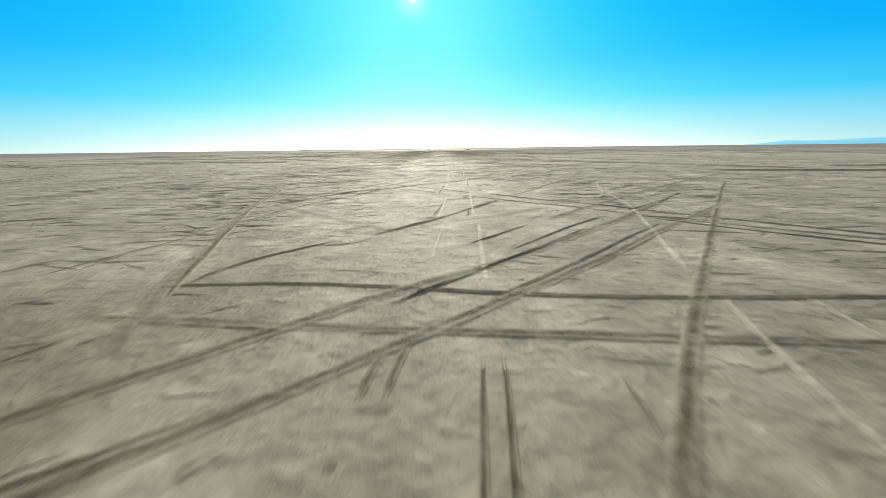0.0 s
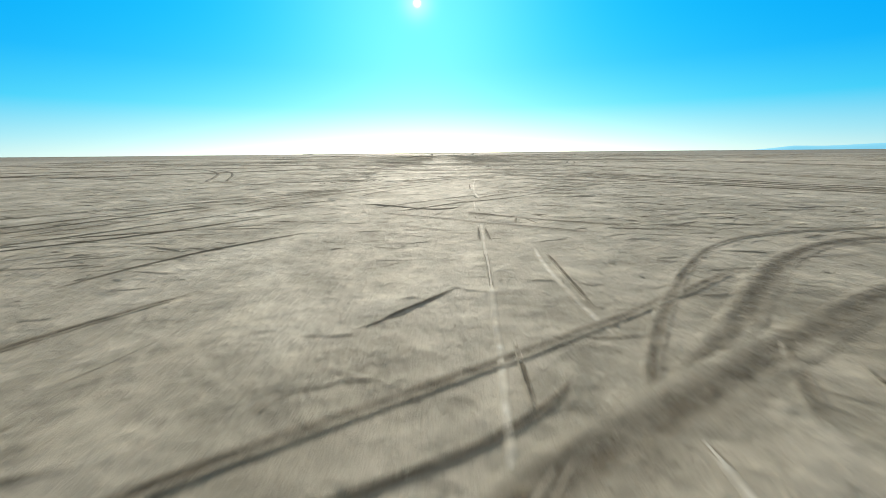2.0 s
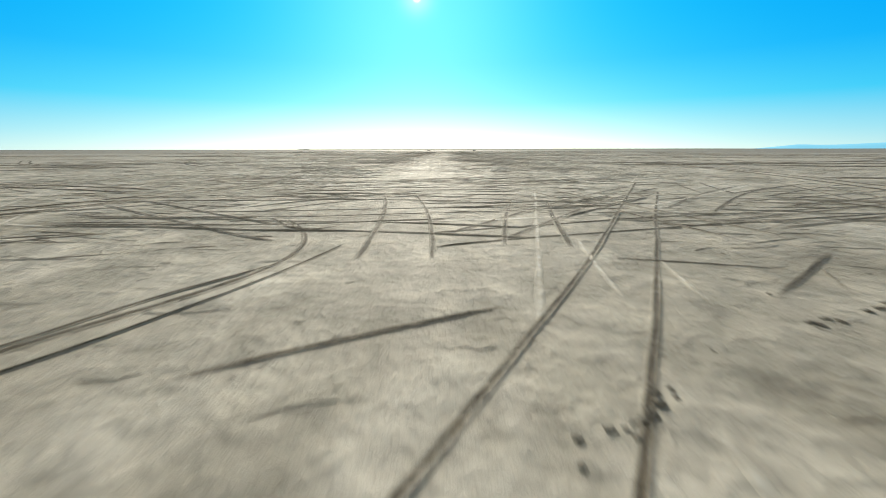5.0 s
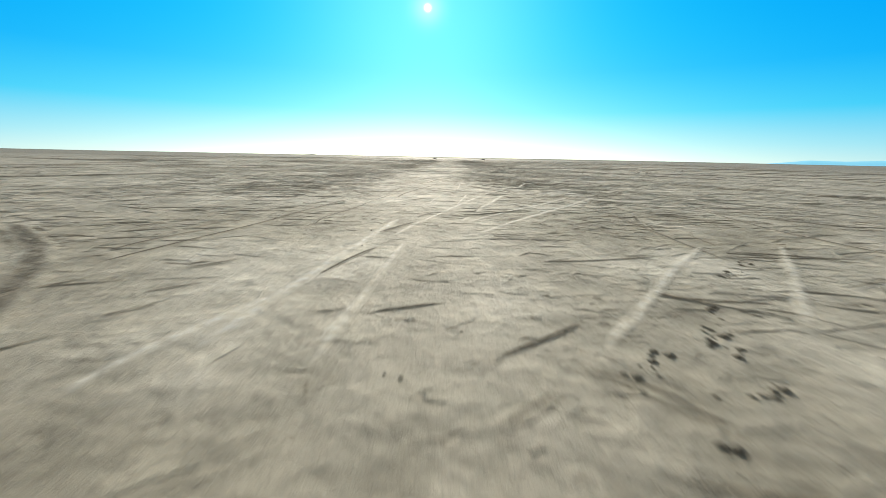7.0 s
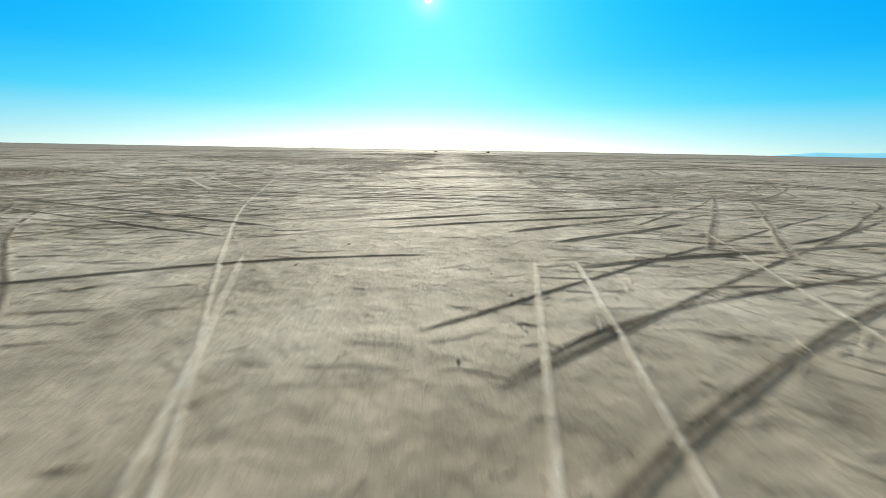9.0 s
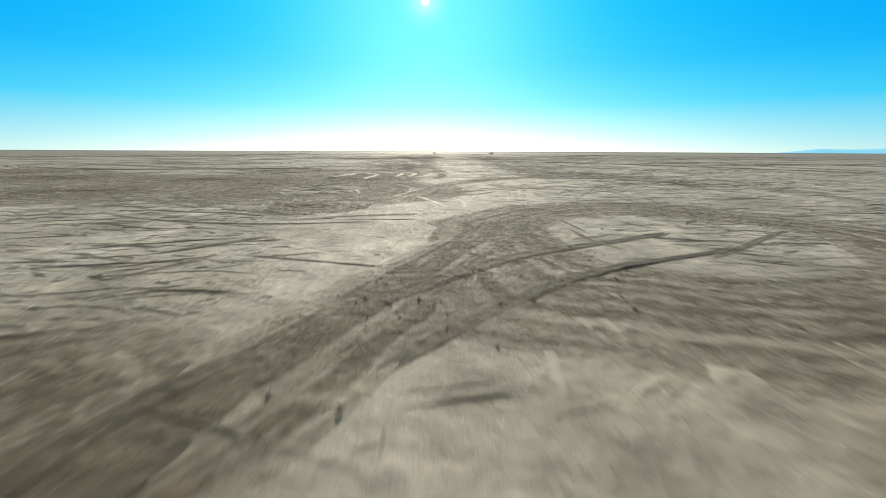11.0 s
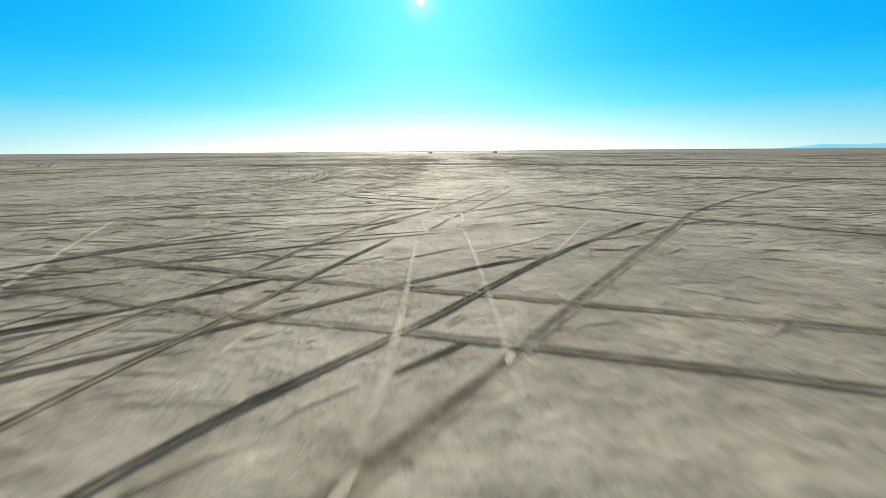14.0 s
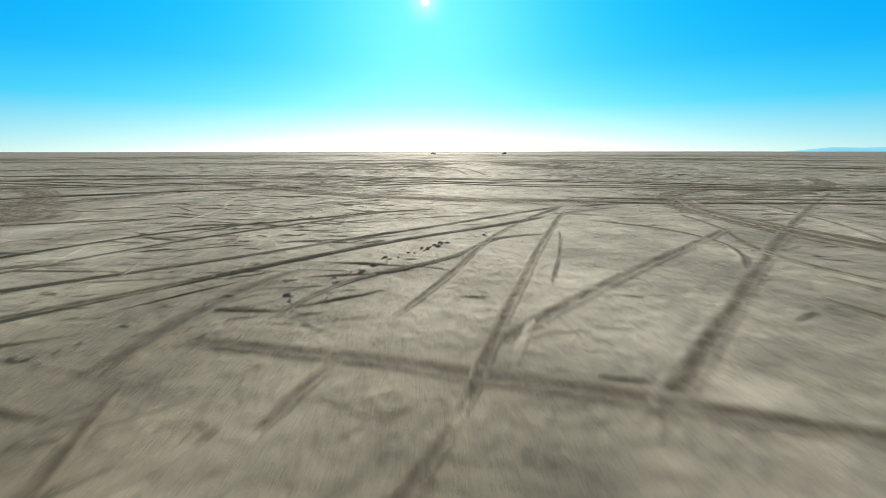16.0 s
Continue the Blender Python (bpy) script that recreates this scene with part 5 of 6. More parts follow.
mark("f", (-1.64, 297.33, 105.6, 4.6, (-0.0570, -0.0888,)))
mark("D", (-1.37, 297.38, 90.0, 0.3, (0.0000,)))
mark("m", (0.97, 297.92, 117.5, 3.0, (0.0578,)))
tyre_track("W", (-3.46, 298.00, 118.5, 10.9, (0.2122, 0.2529, -0.0839, 0.1492,)))
tyre_track("D", (-18.73, 298.12, 29.6, 11.2, (0.0099, -0.0060, 0.0057, 0.0197, -1.9144,)))
tyre_track("D", (-1.85, 298.20, 35.0, 21.0, (-0.0046, -0.0043, 0.0031,)))
tyre_track("D", (-5.22, 298.40, 136.5, 8.9, (-0.0034,)))
mark("m", (0.55, 298.64, 208.4, 1.9, (-1.0632, -0.6046, 0.3530,)))
mark("d", (1.95, 299.00, 99.6, 1.2, (0.4824,)))
tyre_track("W", (-3.39, 299.00, 128.4, 6.1, (0.1193, 0.2201, -0.0556,)))
mark("m", (0.13, 299.55, 118.2, 3.1, (0.0587,)))
mark("d", (-3.83, 300.57, 8.6, 4.1, (0.0065,)))
tyre_track("W", (-12.10, 300.63, 107.2, 17.2, (0.0395, -0.0258, -0.0153, -0.2195,)))
mark("m", (-6.15, 301.53, 134.0, 4.2, (-0.0052,)))
tyre_track("D", (-3.34, 301.77, 34.4, 9.7, (0.1695, -0.0145, 0.0970,)))
tyre_track("D", (-5.17, 302.09, 34.4, 10.1, (0.1187, -0.0102,)))
tyre_track("D", (-1.16, 302.17, 138.5, 6.9, (-0.2973, -0.0714, 0.1648,)))
mark("m", (15.56, 302.44, 179.5, 5.9, (0.0000,)))
tyre_track("D", (2.40, 302.45, 49.6, 22.4, (0.0143, -0.0062,)))
mark("m", (-0.06, 302.52, 143.1, 0.7, (0.0000,)))
tyre_track("D", (0.65, 302.64, 67.5, 14.2, (0.0560, -0.0431, -0.0655,)))
mark("d", (2.14, 302.70, 167.5, 2.1, (0.0,)))
mark("m", (3.58, 303.63, 21.2, 6.0, (-0.0328,)))
tyre_track("D", (-14.75, 304.50, 36.4, 9.8, (0.0276, -0.0220, 0.1017,)))
tyre_track("D", (-3.90, 304.52, 97.0, 5.8, (0.0341, 0.0795,)))
mark("d", (-4.35, 304.87, 154.5, 7.0, (-0.0774, -0.0254,)))
tyre_track("m", (3.00, 305.40, 53.1, 9.9, (0.0039,)))
tyre_track("D", (-2.81, 305.62, 108.2, 9.7, (0.0102,)))
mark("f", (-3.02, 305.63, 108.6, 5.1, (0.0253,)))
tyre_track("f", (-9.18, 306.09, 92.7, 13.2, (-0.1405, 0.0869, 0.2465, -0.2184,)))
mark("f", (0.59, 306.13, 136.1, 3.5, (-0.1131,)))
mark("d", (-1.56, 307.27, 54.3, 1.6, (0.0448,)))
tyre_track("f", (-9.54, 307.34, 98.1, 11.1, (-0.0388, 0.0097, 0.3442, -0.4039,)))
mark("d", (4.36, 307.53, 191.8, 3.4, (0.6653, -0.9207, -0.7714, 1.3752,)))
mark("m", (-9.67, 307.81, 31.3, 1.9, (0.4330, 0.8180, -0.0377,)))
tyre_track("D", (0.14, 308.09, 63.5, 13.5, (0.0155, -0.0219, -0.0316, -0.0952, -0.4407,)))
mark("f", (-3.03, 308.19, 38.0, 2.7, (-0.0277,)))
mark("m", (-2.42, 308.41, 39.6, 2.0, (-0.0149,)))
tyre_track("W", (-4.90, 308.53, 135.0, 3.3, (-0.0754,)))
mark("m", (-2.85, 308.62, 43.3, 2.6, (-0.1077,)))
mark("D", (-5.42, 308.85, 21.5, 1.0, (0.3094,)))
tyre_track("D", (0.01, 309.13, 135.7, 13.6, (-0.0182, -0.0135, -0.0133,)))
mark("m", (-3.62, 309.34, 71.4, 2.4, (-1.0242, 0.9269,)))
mark("f", (-3.90, 309.82, 37.5, 3.9, (-0.0433,)))
tyre_track("D", (-4.82, 310.34, 121.5, 4.5, (0.1292, -0.0423,)))
mark("m", (-3.92, 310.50, 28.5, 2.1, (-0.0952,)))
tyre_track("m", (-0.05, 311.03, 131.5, 8.5, (0.0048, -0.0097,)))
mark("m", (-9.12, 311.87, 108.3, 2.4, (0.0161,)))
tyre_track("W", (-17.12, 312.20, 54.1, 10.8, (-0.4370, 0.3143, -0.5936, -0.1367, 0.3899,)))
mark("D", (3.30, 312.26, 67.4, 1.6, (-0.0674,)))
mark("F", (-0.40, 313.22, 51.7, 4.9, (-0.0800, -0.1078,)))
mark("C", (-5.37, 313.29, 117.9, 1.5, (0.0000,)))
mark("p", (-3.70, 313.47, 66.1, 5.4, (0.0405, 0.1127,)))
tyre_track("D", (-18.61, 314.31, 20.7, 10.2, (-0.0073,)))
mark("F", (3.63, 315.04, 146.4, 1.1, (0.0000,)))
tyre_track("m", (-15.43, 315.28, 40.7, 13.2, (-0.0166, 0.0385,)))
mark("d", (-6.79, 315.42, 73.0, 4.5, (-0.1275,)))
tyre_track("m", (18.98, 315.75, 161.7, 16.6, (0.0287, -0.0506,)))
tyre_track("m", (-15.59, 315.81, 64.9, 15.2, (-0.0385, 0.0294, -0.1161, -0.0599,)))
tyre_track("f", (-4.09, 316.11, 76.0, 10.8, (0.0782, -0.0395,)))
tyre_track("m", (-6.09, 316.15, 88.6, 16.5, (-0.2632, 0.0394, -0.0469, 0.0120,)))
mark("D", (3.30, 316.24, 63.1, 3.6, (-0.2615, -0.0803,)))
mark("F", (-5.81, 316.27, 69.1, 3.6, (-0.0346,)))
tyre_track("D", (-5.31, 316.68, 48.2, 19.0, (0.0282, -0.0093, 0.0190,)))
tyre_track("W", (-9.13, 316.73, 145.1, 7.3, (-0.1868, 0.1726, 0.2347, 0.0672, 0.6369, 0.5857,)))
tyre_track("d", (-6.99, 316.73, 82.7, 10.9, (-0.0390, 0.0055,)))
mark("d", (-8.89, 316.79, 62.2, 2.4, (0.0327,)))
mark("F", (-7.81, 316.92, 44.7, 3.0, (0.0237,)))
mark("m", (20.18, 317.02, 165.9, 9.3, (0.0000,)))
tyre_track("d", (-8.33, 317.81, 72.9, 14.5, (0.0137, -0.0145,)))
tyre_track("m", (-9.19, 318.21, 44.0, 11.2, (-0.0136, -0.0256,)))
mark("p", (-8.01, 318.39, 117.7, 1.6, (0.0,)))
mark("p", (-12.49, 318.52, 125.7, 15.1, (0.0000, 0.0,)))
tyre_track("f", (-2.34, 318.72, 89.9, 9.8, (0.0063,)))
tyre_track("D", (10.98, 318.93, 166.4, 34.4, (0.0063, -0.0101, -0.0012, 0.0072, -0.0063,)))
tyre_track("D", (3.38, 319.18, 171.0, 13.9, (-0.0609, 0.0303, -0.0760,)))
tyre_track("d", (-18.82, 319.20, 28.1, 18.5, (-0.0292, 0.0360, -0.0928,)))
mark("D", (7.74, 319.44, 11.6, 3.7, (-0.0194,)))
mark("d", (-3.86, 319.73, 44.6, 2.0, (-0.0350,)))
mark("p", (-5.45, 320.19, 101.6, 1.2, (-0.6337,)))
mark("d", (-14.48, 320.37, 40.1, 3.2, (0.0608,)))
mark("m", (5.69, 320.89, 155.4, 3.2, (0.0689,)))
mark("p", (-9.34, 320.92, 117.7, 10.6, (0.0,)))
mark("m", (-3.09, 321.08, 60.0, 0.8, (0.0000,)))
mark("d", (-3.59, 321.34, 90.4, 0.8, (0.0000,)))
mark("p", (-13.71, 322.64, 124.3, 9.7, (0.0,)))
mark("f", (-1.54, 323.31, 65.1, 7.4, (-0.0071,)))
mark("d", (-4.67, 324.11, 29.0, 3.2, (0.1270,)))
mark("d", (-11.44, 324.11, 65.7, 3.6, (-0.2011, -0.3069,)))
mark("f", (-3.15, 324.53, 38.1, 4.9, (0.0264, 0.1104,)))
mark("d", (1.49, 325.44, 178.9, 1.5, (0.0,)))
mark("d", (-24.78, 325.45, 19.1, 7.7, (0.0,)))
tyre_track("m", (8.88, 325.77, 142.4, 12.1, (-0.0498, 0.0793,)))
mark("d", (4.59, 326.29, 153.4, 0.8, (0.0,)))
mark("f", (-3.48, 326.65, 97.3, 2.9, (0.0000,)))
mark("m", (1.38, 326.69, 42.1, 5.3, (-0.0735, -0.0723,)))
tyre_track("m", (-3.85, 326.74, 72.0, 15.4, (-0.0012, -0.0034,)))
mark("m", (-5.68, 326.97, 63.3, 3.5, (-0.0269,)))
tyre_track("m", (-6.67, 327.42, 30.6, 15.4, (0.2102, -0.0303, 0.0377,)))
mark("F", (-7.49, 327.50, 39.3, 3.7, (0.0449,)))
tyre_track("F", (-3.12, 327.62, 41.3, 6.8, (-0.0621, -0.0617,)))
tyre_track("D", (-17.29, 328.12, 24.3, 17.6, (0.0304, -0.0172, -0.0251, -0.0892,)))
tyre_track("d", (3.67, 328.25, 59.1, 18.8, (-0.0554, -0.0095, 0.0054,)))
mark("d", (-1.46, 328.30, 28.8, 2.4, (-0.0265,)))
mark("p", (-2.55, 328.47, 88.9, 3.3, (0.0,)))
mark("f", (-3.05, 329.22, 70.1, 1.1, (0.1372,)))
tyre_track("D", (-2.55, 329.37, 43.8, 30.3, (-0.0087, -0.0012, 0.0018,)))
mark("d", (-13.38, 329.43, 41.9, 3.2, (-0.0301,)))
tyre_track("D", (-16.84, 329.49, 9.8, 15.2, (-0.0050, -0.0015, 0.0632, -0.0358,)))
tyre_track("D", (-4.08, 329.91, 39.4, 7.2, (0.0587, -0.1198,)))
mark("f", (0.22, 330.00, 62.3, 2.6, (0.0420,)))
mark("d", (-19.78, 330.29, 27.1, 12.4, (0.0276, -0.0465,)))
tyre_track("f", (-3.66, 330.34, 86.6, 9.8, (0.0169, -0.0755,)))
mark("D", (-3.15, 330.75, 40.2, 0.6, (0.0000,)))
tyre_track("m", (12.67, 331.32, 165.5, 9.7, (0.0,)))
tyre_track("D", (-8.69, 332.89, 91.5, 12.2, (-0.0846, 0.0546, -0.0826, 0.2288, -1.5250,)))
tyre_track("m", (-3.73, 334.28, 148.5, 7.5, (0.0970, -0.1712, -0.1073,)))
tyre_track("m", (-0.46, 334.54, 157.0, 11.1, (0.0120, -0.1162, 0.0220,)))
mark("p", (1.41, 335.36, 61.3, 12.1, (-0.0119,)))
mark("m", (2.69, 335.66, 46.2, 3.6, (-0.0243,)))
mark("W", (-20.65, 336.37, 30.1, 4.0, (0.0,)))
tyre_track("D", (1.94, 336.51, 17.3, 14.1, (0.1315, -0.0071, 0.0095,)))
mark("p", (5.18, 336.99, 96.3, 11.9, (-0.1281, 0.0428,)))
tyre_track("f", (-2.49, 337.30, 82.3, 14.0, (-0.0425, -0.0361, 0.0008,)))
tyre_track("f", (-0.70, 337.51, 68.0, 10.3, (-0.0676, 0.1436,)))
tyre_track("D", (-16.63, 337.65, 66.6, 22.5, (-0.3423, 0.2383, -0.1404, -0.1783,)))
mark("F", (-7.33, 338.05, 44.3, 3.6, (-0.0297,)))
mark("m", (-8.75, 338.94, 26.3, 3.5, (0.0562,)))
tyre_track("W", (-15.68, 339.03, 48.4, 19.3, (0.4975, -0.0969, 0.0143, 0.0543, 0.0057, -0.0066,)))
tyre_track("f", (-0.69, 340.01, 71.8, 15.7, (-0.0376, 0.0382,)))
mark("D", (-2.17, 340.06, 75.4, 3.0, (-0.0514,)))
tyre_track("f", (-4.95, 340.63, 28.4, 7.0, (0.0503, 0.0262,)))
mark("D", (0.09, 340.71, 69.9, 2.7, (0.0178,)))
mark("m", (0.28, 340.96, 61.6, 1.1, (0.6164,)))
mark("F", (-6.37, 340.96, 8.6, 1.8, (1.3126, -0.7057,)))
mark("m", (-7.93, 341.55, 61.1, 4.2, (0.0440, -0.1280,)))
tyre_track("W", (-12.79, 341.90, 107.6, 26.1, (-0.0766, 0.0274, 0.0152, -0.0125,)))
mark("m", (-8.78, 342.99, 59.8, 2.3, (-0.1845,)))
mark("F", (0.79, 343.33, 174.4, 6.0, (-0.0181,)))
mark("d", (-6.48, 344.01, 9.2, 2.3, (-0.1076,)))
mark("p", (-0.89, 344.74, 50.5, 3.0, (0.0000,)))
mark("m", (2.74, 345.40, 67.0, 9.3, (-0.0005,)))
tyre_track("D", (-6.93, 345.48, 14.4, 8.0, (0.2340, -0.1875,)))
mark("F", (-1.07, 345.54, 172.3, 2.0, (0.0000,)))
mark("C", (-5.40, 346.10, 35.2, 1.1, (0.0000,)))
tyre_track("m", (-15.23, 346.76, 51.0, 16.5, (0.0786, -0.0735, 0.1709,)))
mark("m", (-7.05, 346.98, 33.9, 6.1, (0.1133, -0.1953,)))
mark("f", (0.89, 347.68, 185.5, 3.2, (-0.9981, 0.8979,)))
mark("m", (-5.68, 348.10, 82.5, 3.0, (-0.0187,)))
tyre_track("m", (-24.91, 348.25, 6.2, 16.0, (-0.0151, 0.0097, 0.0785,)))
mark("m", (2.65, 348.68, 69.1, 1.6, (0.0013,)))
tyre_track("d", (-18.33, 349.46, 45.8, 17.8, (-0.0214, 0.0135, 0.0187,)))
tyre_track("m", (17.72, 349.71, 184.9, 21.6, (-0.0158, 0.0083, -0.0668, 0.0429,)))
tyre_track("D", (-9.13, 349.82, 36.9, 3.8, (-0.0538,)))
tyre_track("W", (-3.82, 350.68, 23.1, 10.5, (-0.0012,)))
mark("m", (-8.48, 350.97, 23.3, 3.2, (-0.1246,)))
mark("F", (-1.96, 351.24, 5.4, 0.8, (0.0000,)))
mark("m", (-7.04, 351.67, 79.0, 1.8, (0.1037, -1.2289,)))
tyre_track("m", (-20.85, 351.90, 39.3, 17.3, (-0.0154, 0.0298, -0.1492,)))
mark("m", (-3.80, 351.99, 10.5, 1.6, (0.0,)))
tyre_track("D", (-5.17, 352.24, 15.5, 18.9, (0.0337, -0.0118, 0.0181,)))
mark("D", (-7.87, 352.43, 72.5, 1.2, (-2.7027, -0.3276, 0.3223,)))
mark("D", (-5.97, 352.45, 15.7, 1.4, (-0.0097,)))
mark("m", (24.25, 352.53, 151.7, 12.4, (0.0000,)))
tyre_track("f", (-4.24, 352.56, 38.5, 10.7, (0.0177, -0.0560, 0.0531,)))
mark("f", (-6.70, 352.67, 148.1, 3.1, (-0.0180,)))
tyre_track("m", (-6.41, 352.81, 79.4, 10.4, (0.0109, -0.0342, -0.0888,)))
mark("m", (-3.69, 353.11, 45.5, 5.8, (-0.1407, 0.0802,)))
mark("d", (-7.81, 353.55, 78.3, 5.7, (0.0414, -0.1371,)))
mark("d", (-7.68, 353.59, 86.8, 2.3, (-0.1606,)))
mark("f", (-5.20, 353.65, 57.8, 4.9, (-0.2825, 0.2288,)))
mark("m", (-5.40, 353.77, 54.0, 2.4, (-0.2405,)))
tyre_track("m", (4.00, 355.72, 104.5, 10.3, (0.0168, -0.0267,)))
mark("C", (-1.43, 355.75, 163.4, 0.7, (0.0000,)))
tyre_track("m", (-14.41, 356.48, 54.7, 21.8, (0.0253, -0.0396, 0.0254,)))
mark("C", (-1.53, 356.58, 163.9, 0.9, (0.0000,)))
tyre_track("D", (-24.77, 357.19, 32.8, 19.3, (-0.1867, 0.0791, 0.2372, -0.8820,)))
tyre_track("d", (-14.69, 357.57, 72.7, 20.9, (-0.0377, 0.0261, -0.0834, -0.0041, -0.3048,)))
tyre_track("m", (-16.51, 358.27, 45.7, 24.2, (0.0466, -0.0417, 0.0285, -0.0728,)))
tyre_track("d", (-17.27, 359.25, 69.4, 19.2, (-0.1256, 0.0805, -0.1709, 0.3044,)))
tyre_track("m", (-4.45, 359.40, 321.6, 16.0, (-0.1517, 0.2337, 0.3159, 0.1847, 0.3979, 0.0565, 0.1220, 0.0125, -0.1119,)))
mark("m", (-19.20, 359.49, 110.8, 6.1, (0.0,)))
tyre_track("D", (9.57, 359.65, 147.3, 17.5, (-0.2156, 0.1224, -0.1167, -0.3284, 0.2083, -0.5929,)))
mark("m", (1.99, 360.14, 183.7, 4.9, (-0.0883, -0.0638,)))
tyre_track("D", (2.33, 360.61, 71.8, 20.5, (-0.0471, 0.0333, 0.0900,)))
mark("m", (-6.24, 360.83, 113.7, 2.4, (-0.0714,)))
tyre_track("D", (1.57, 361.17, 156.6, 9.6, (0.0625, -0.0056, 0.1042,)))
tyre_track("D", (-2.89, 361.57, 49.0, 27.3, (-0.0002, -0.0053, 0.0013,)))
mark("m", (-5.41, 361.63, 84.4, 1.9, (-0.2099,)))
tyre_track("m", (-4.02, 361.66, 74.3, 13.7, (-0.0087, -0.0025, -0.0181,)))
mark("d", (-5.76, 361.79, 78.9, 0.4, (0.0000,)))
mark("F", (-5.96, 361.90, 89.2, 0.4, (0.0000,)))
tyre_track("D", (-7.29, 362.05, 88.5, 5.4, (0.0429, -0.1500, -0.4831,)))
mark("F", (-4.80, 362.15, 34.6, 0.8, (-0.0518,)))
mark("f", (-3.45, 362.52, 75.8, 2.3, (-0.0810,)))
tyre_track("D", (-3.89, 362.94, 50.3, 11.3, (-0.0240, 0.0055,)))
tyre_track("W", (5.15, 362.99, 81.1, 16.0, (0.1062, -0.0662, -0.0679,)))
tyre_track("m", (-5.01, 363.57, 61.2, 13.7, (0.1018, -0.0700, 0.0306,)))
tyre_track("m", (-6.15, 363.57, 92.0, 8.8, (-0.2251, -0.4051, 0.4284, -0.5022, -0.3386,)))
mark("C", (-6.27, 364.83, 71.3, 6.3, (-0.1416, 0.0561,)))
mark("d", (-2.58, 364.93, 71.7, 6.3, (0.0172,)))
tyre_track("m", (1.03, 365.78, 76.7, 7.8, (-0.4028, 0.4432, 0.2070, -0.1843,)))
mark("d", (-25.40, 368.45, 20.1, 13.2, (-0.0495, 0.0807,)))
tyre_track("f", (-11.80, 369.23, 92.6, 14.9, (0.0, 0.0625, -0.0536, 0.3240, -0.3893, 0.6362, 1.2303, 5.1026, -5.8032,)))
mark("D", (-1.05, 372.96, 34.0, 4.8, (0.0000,)))
tyre_track("W", (0.42, 375.45, 147.3, 17.6, (-0.0255, 0.0528,)))
mark("m", (0.42, 375.50, 13.8, 6.8, (0.1010, 0.0183,)))
tyre_track("D", (28.53, 379.79, 158.0, 24.6, (-0.0151, 0.0104, -0.0239, 0.1271, 0.0974, 0.1072, -0.0438,)))


for patch in PATCHES:
    churned_patch(*patch)

# ---- older and farther marks, past counting ----
def many_strips(name, material, specs, label, seed, berm=0.02):
    rng = np.random.default_rng(seed)
    all_points, all_faces, all_wear, start = [], [], [], 0
    for spec, width, strength, step in specs:
        half = width / 2
        points, faces, wear = strip(course(*spec, step=step), [-half - 0.02, -half * 0.8, 0, half * 0.8, half + 0.02], [0, berm, 0, berm, 0],
                                    [0, 0.9, 1, 0.9, 0], rng, rough=0.012, fade=min(2.0, spec[4] * 0.5))
        all_points.append(points)
        all_faces.append(faces + start)
        all_wear.append(wear * strength)
        start += len(points)
    ob = mesh_object(name, np.concatenate(all_points), np.concatenate(all_faces), material, np.concatenate(all_wear))
    return tagged(ob, label, "tyre marks", kind="stuff")


def old_scars(seed, count, width, strength, longest):
    """Short old marks, mostly lying across the way, thicker where many cars have turned."""
    rng = np.random.default_rng(seed)
    made = []
    while len(made) < count:
        x = rng.normal(0, 14) if rng.uniform() < 0.6 else rng.uniform(-75, 75)
        y = rng.uniform(2, 480)
        if rng.uniform() > np.interp(y, (0, 60, 80, 140, 165, 210, 250, 310, 380, 480), (0.35, 0.3, 0.45, 0.5, 1, 1, 0.8, 0.8, 1, 0.8)):
            continue
        if abs(x) < 6 and rng.uniform() < 0.85:
            continue
        length = 0.4 + min(longest, 1.2 if abs(x) < 6 else 99) * rng.uniform() ** 2
        heading = rng.choice([rng.normal(75, 30), rng.normal(20, 15), rng.normal(165, 15), rng.normal(0, 12)])
        made.append(((x, y, heading, 0, length, 0, (rng.normal(0, 0.03), rng.normal(0, 0.03))), rng.uniform(*width), rng.uniform(*strength), 0.35))
    return made


def far_courses(seed, count):
    rng = np.random.default_rng(seed)
    made = []
    while len(made) < count:
        x, y = rng.uniform(-170, 170), rng.uniform(20, 760)
        if abs(x) < 13 and y < 372:
            continue
        heading, length = rng.choice([rng.normal(20, 25), rng.normal(160, 25), rng.normal(90, 30)]), rng.uniform(20, 90)
        a = radians(heading)
        bends = (rng.normal(0, 0.012), rng.normal(0, 0.02), rng.normal(0, 0.012))
        for gauge in (0, 1.6):
            spec = (x - math.sin(a) * gauge, y + math.cos(a) * gauge, heading, 0, length, 0, bends)
            px, py, _, _ = course(*spec, step=1.0)
            if ((np.abs(px) < 9) & (py < 368) & (py > 0)).any():
                continue
            made.append((spec, rng.uniform(0.2, 0.6), rng.uniform(0.8, 1.4), 0.6))
    return made


def gap_courses(seed, count, low, high):
    rng = np.random.default_rng(seed)
    made = []
    for _ in range(count):
        x, y = rng.uniform(-26, 26), rng.uniform(low, high)
        heading, length = rng.choice([rng.normal(70, 25), rng.normal(25, 20), rng.normal(165, 20)]), rng.uniform(7, 22)
        a = radians(heading)
        bends = (rng.normal(0, 0.01), rng.normal(0, 0.02))
        x, y = x - math.cos(a) * length / 2, y - math.sin(a) * length / 2
        made.append((rng.choice(["m", "d", "D", "P", "p"], p=[0.3, 0.25, 0.2, 0.15, 0.1]), [
            (round(x - math.sin(a) * g, 2), round(y + math.cos(a) * g, 2), heading, length, bends) for g in (0, 1.58)]))
    return made


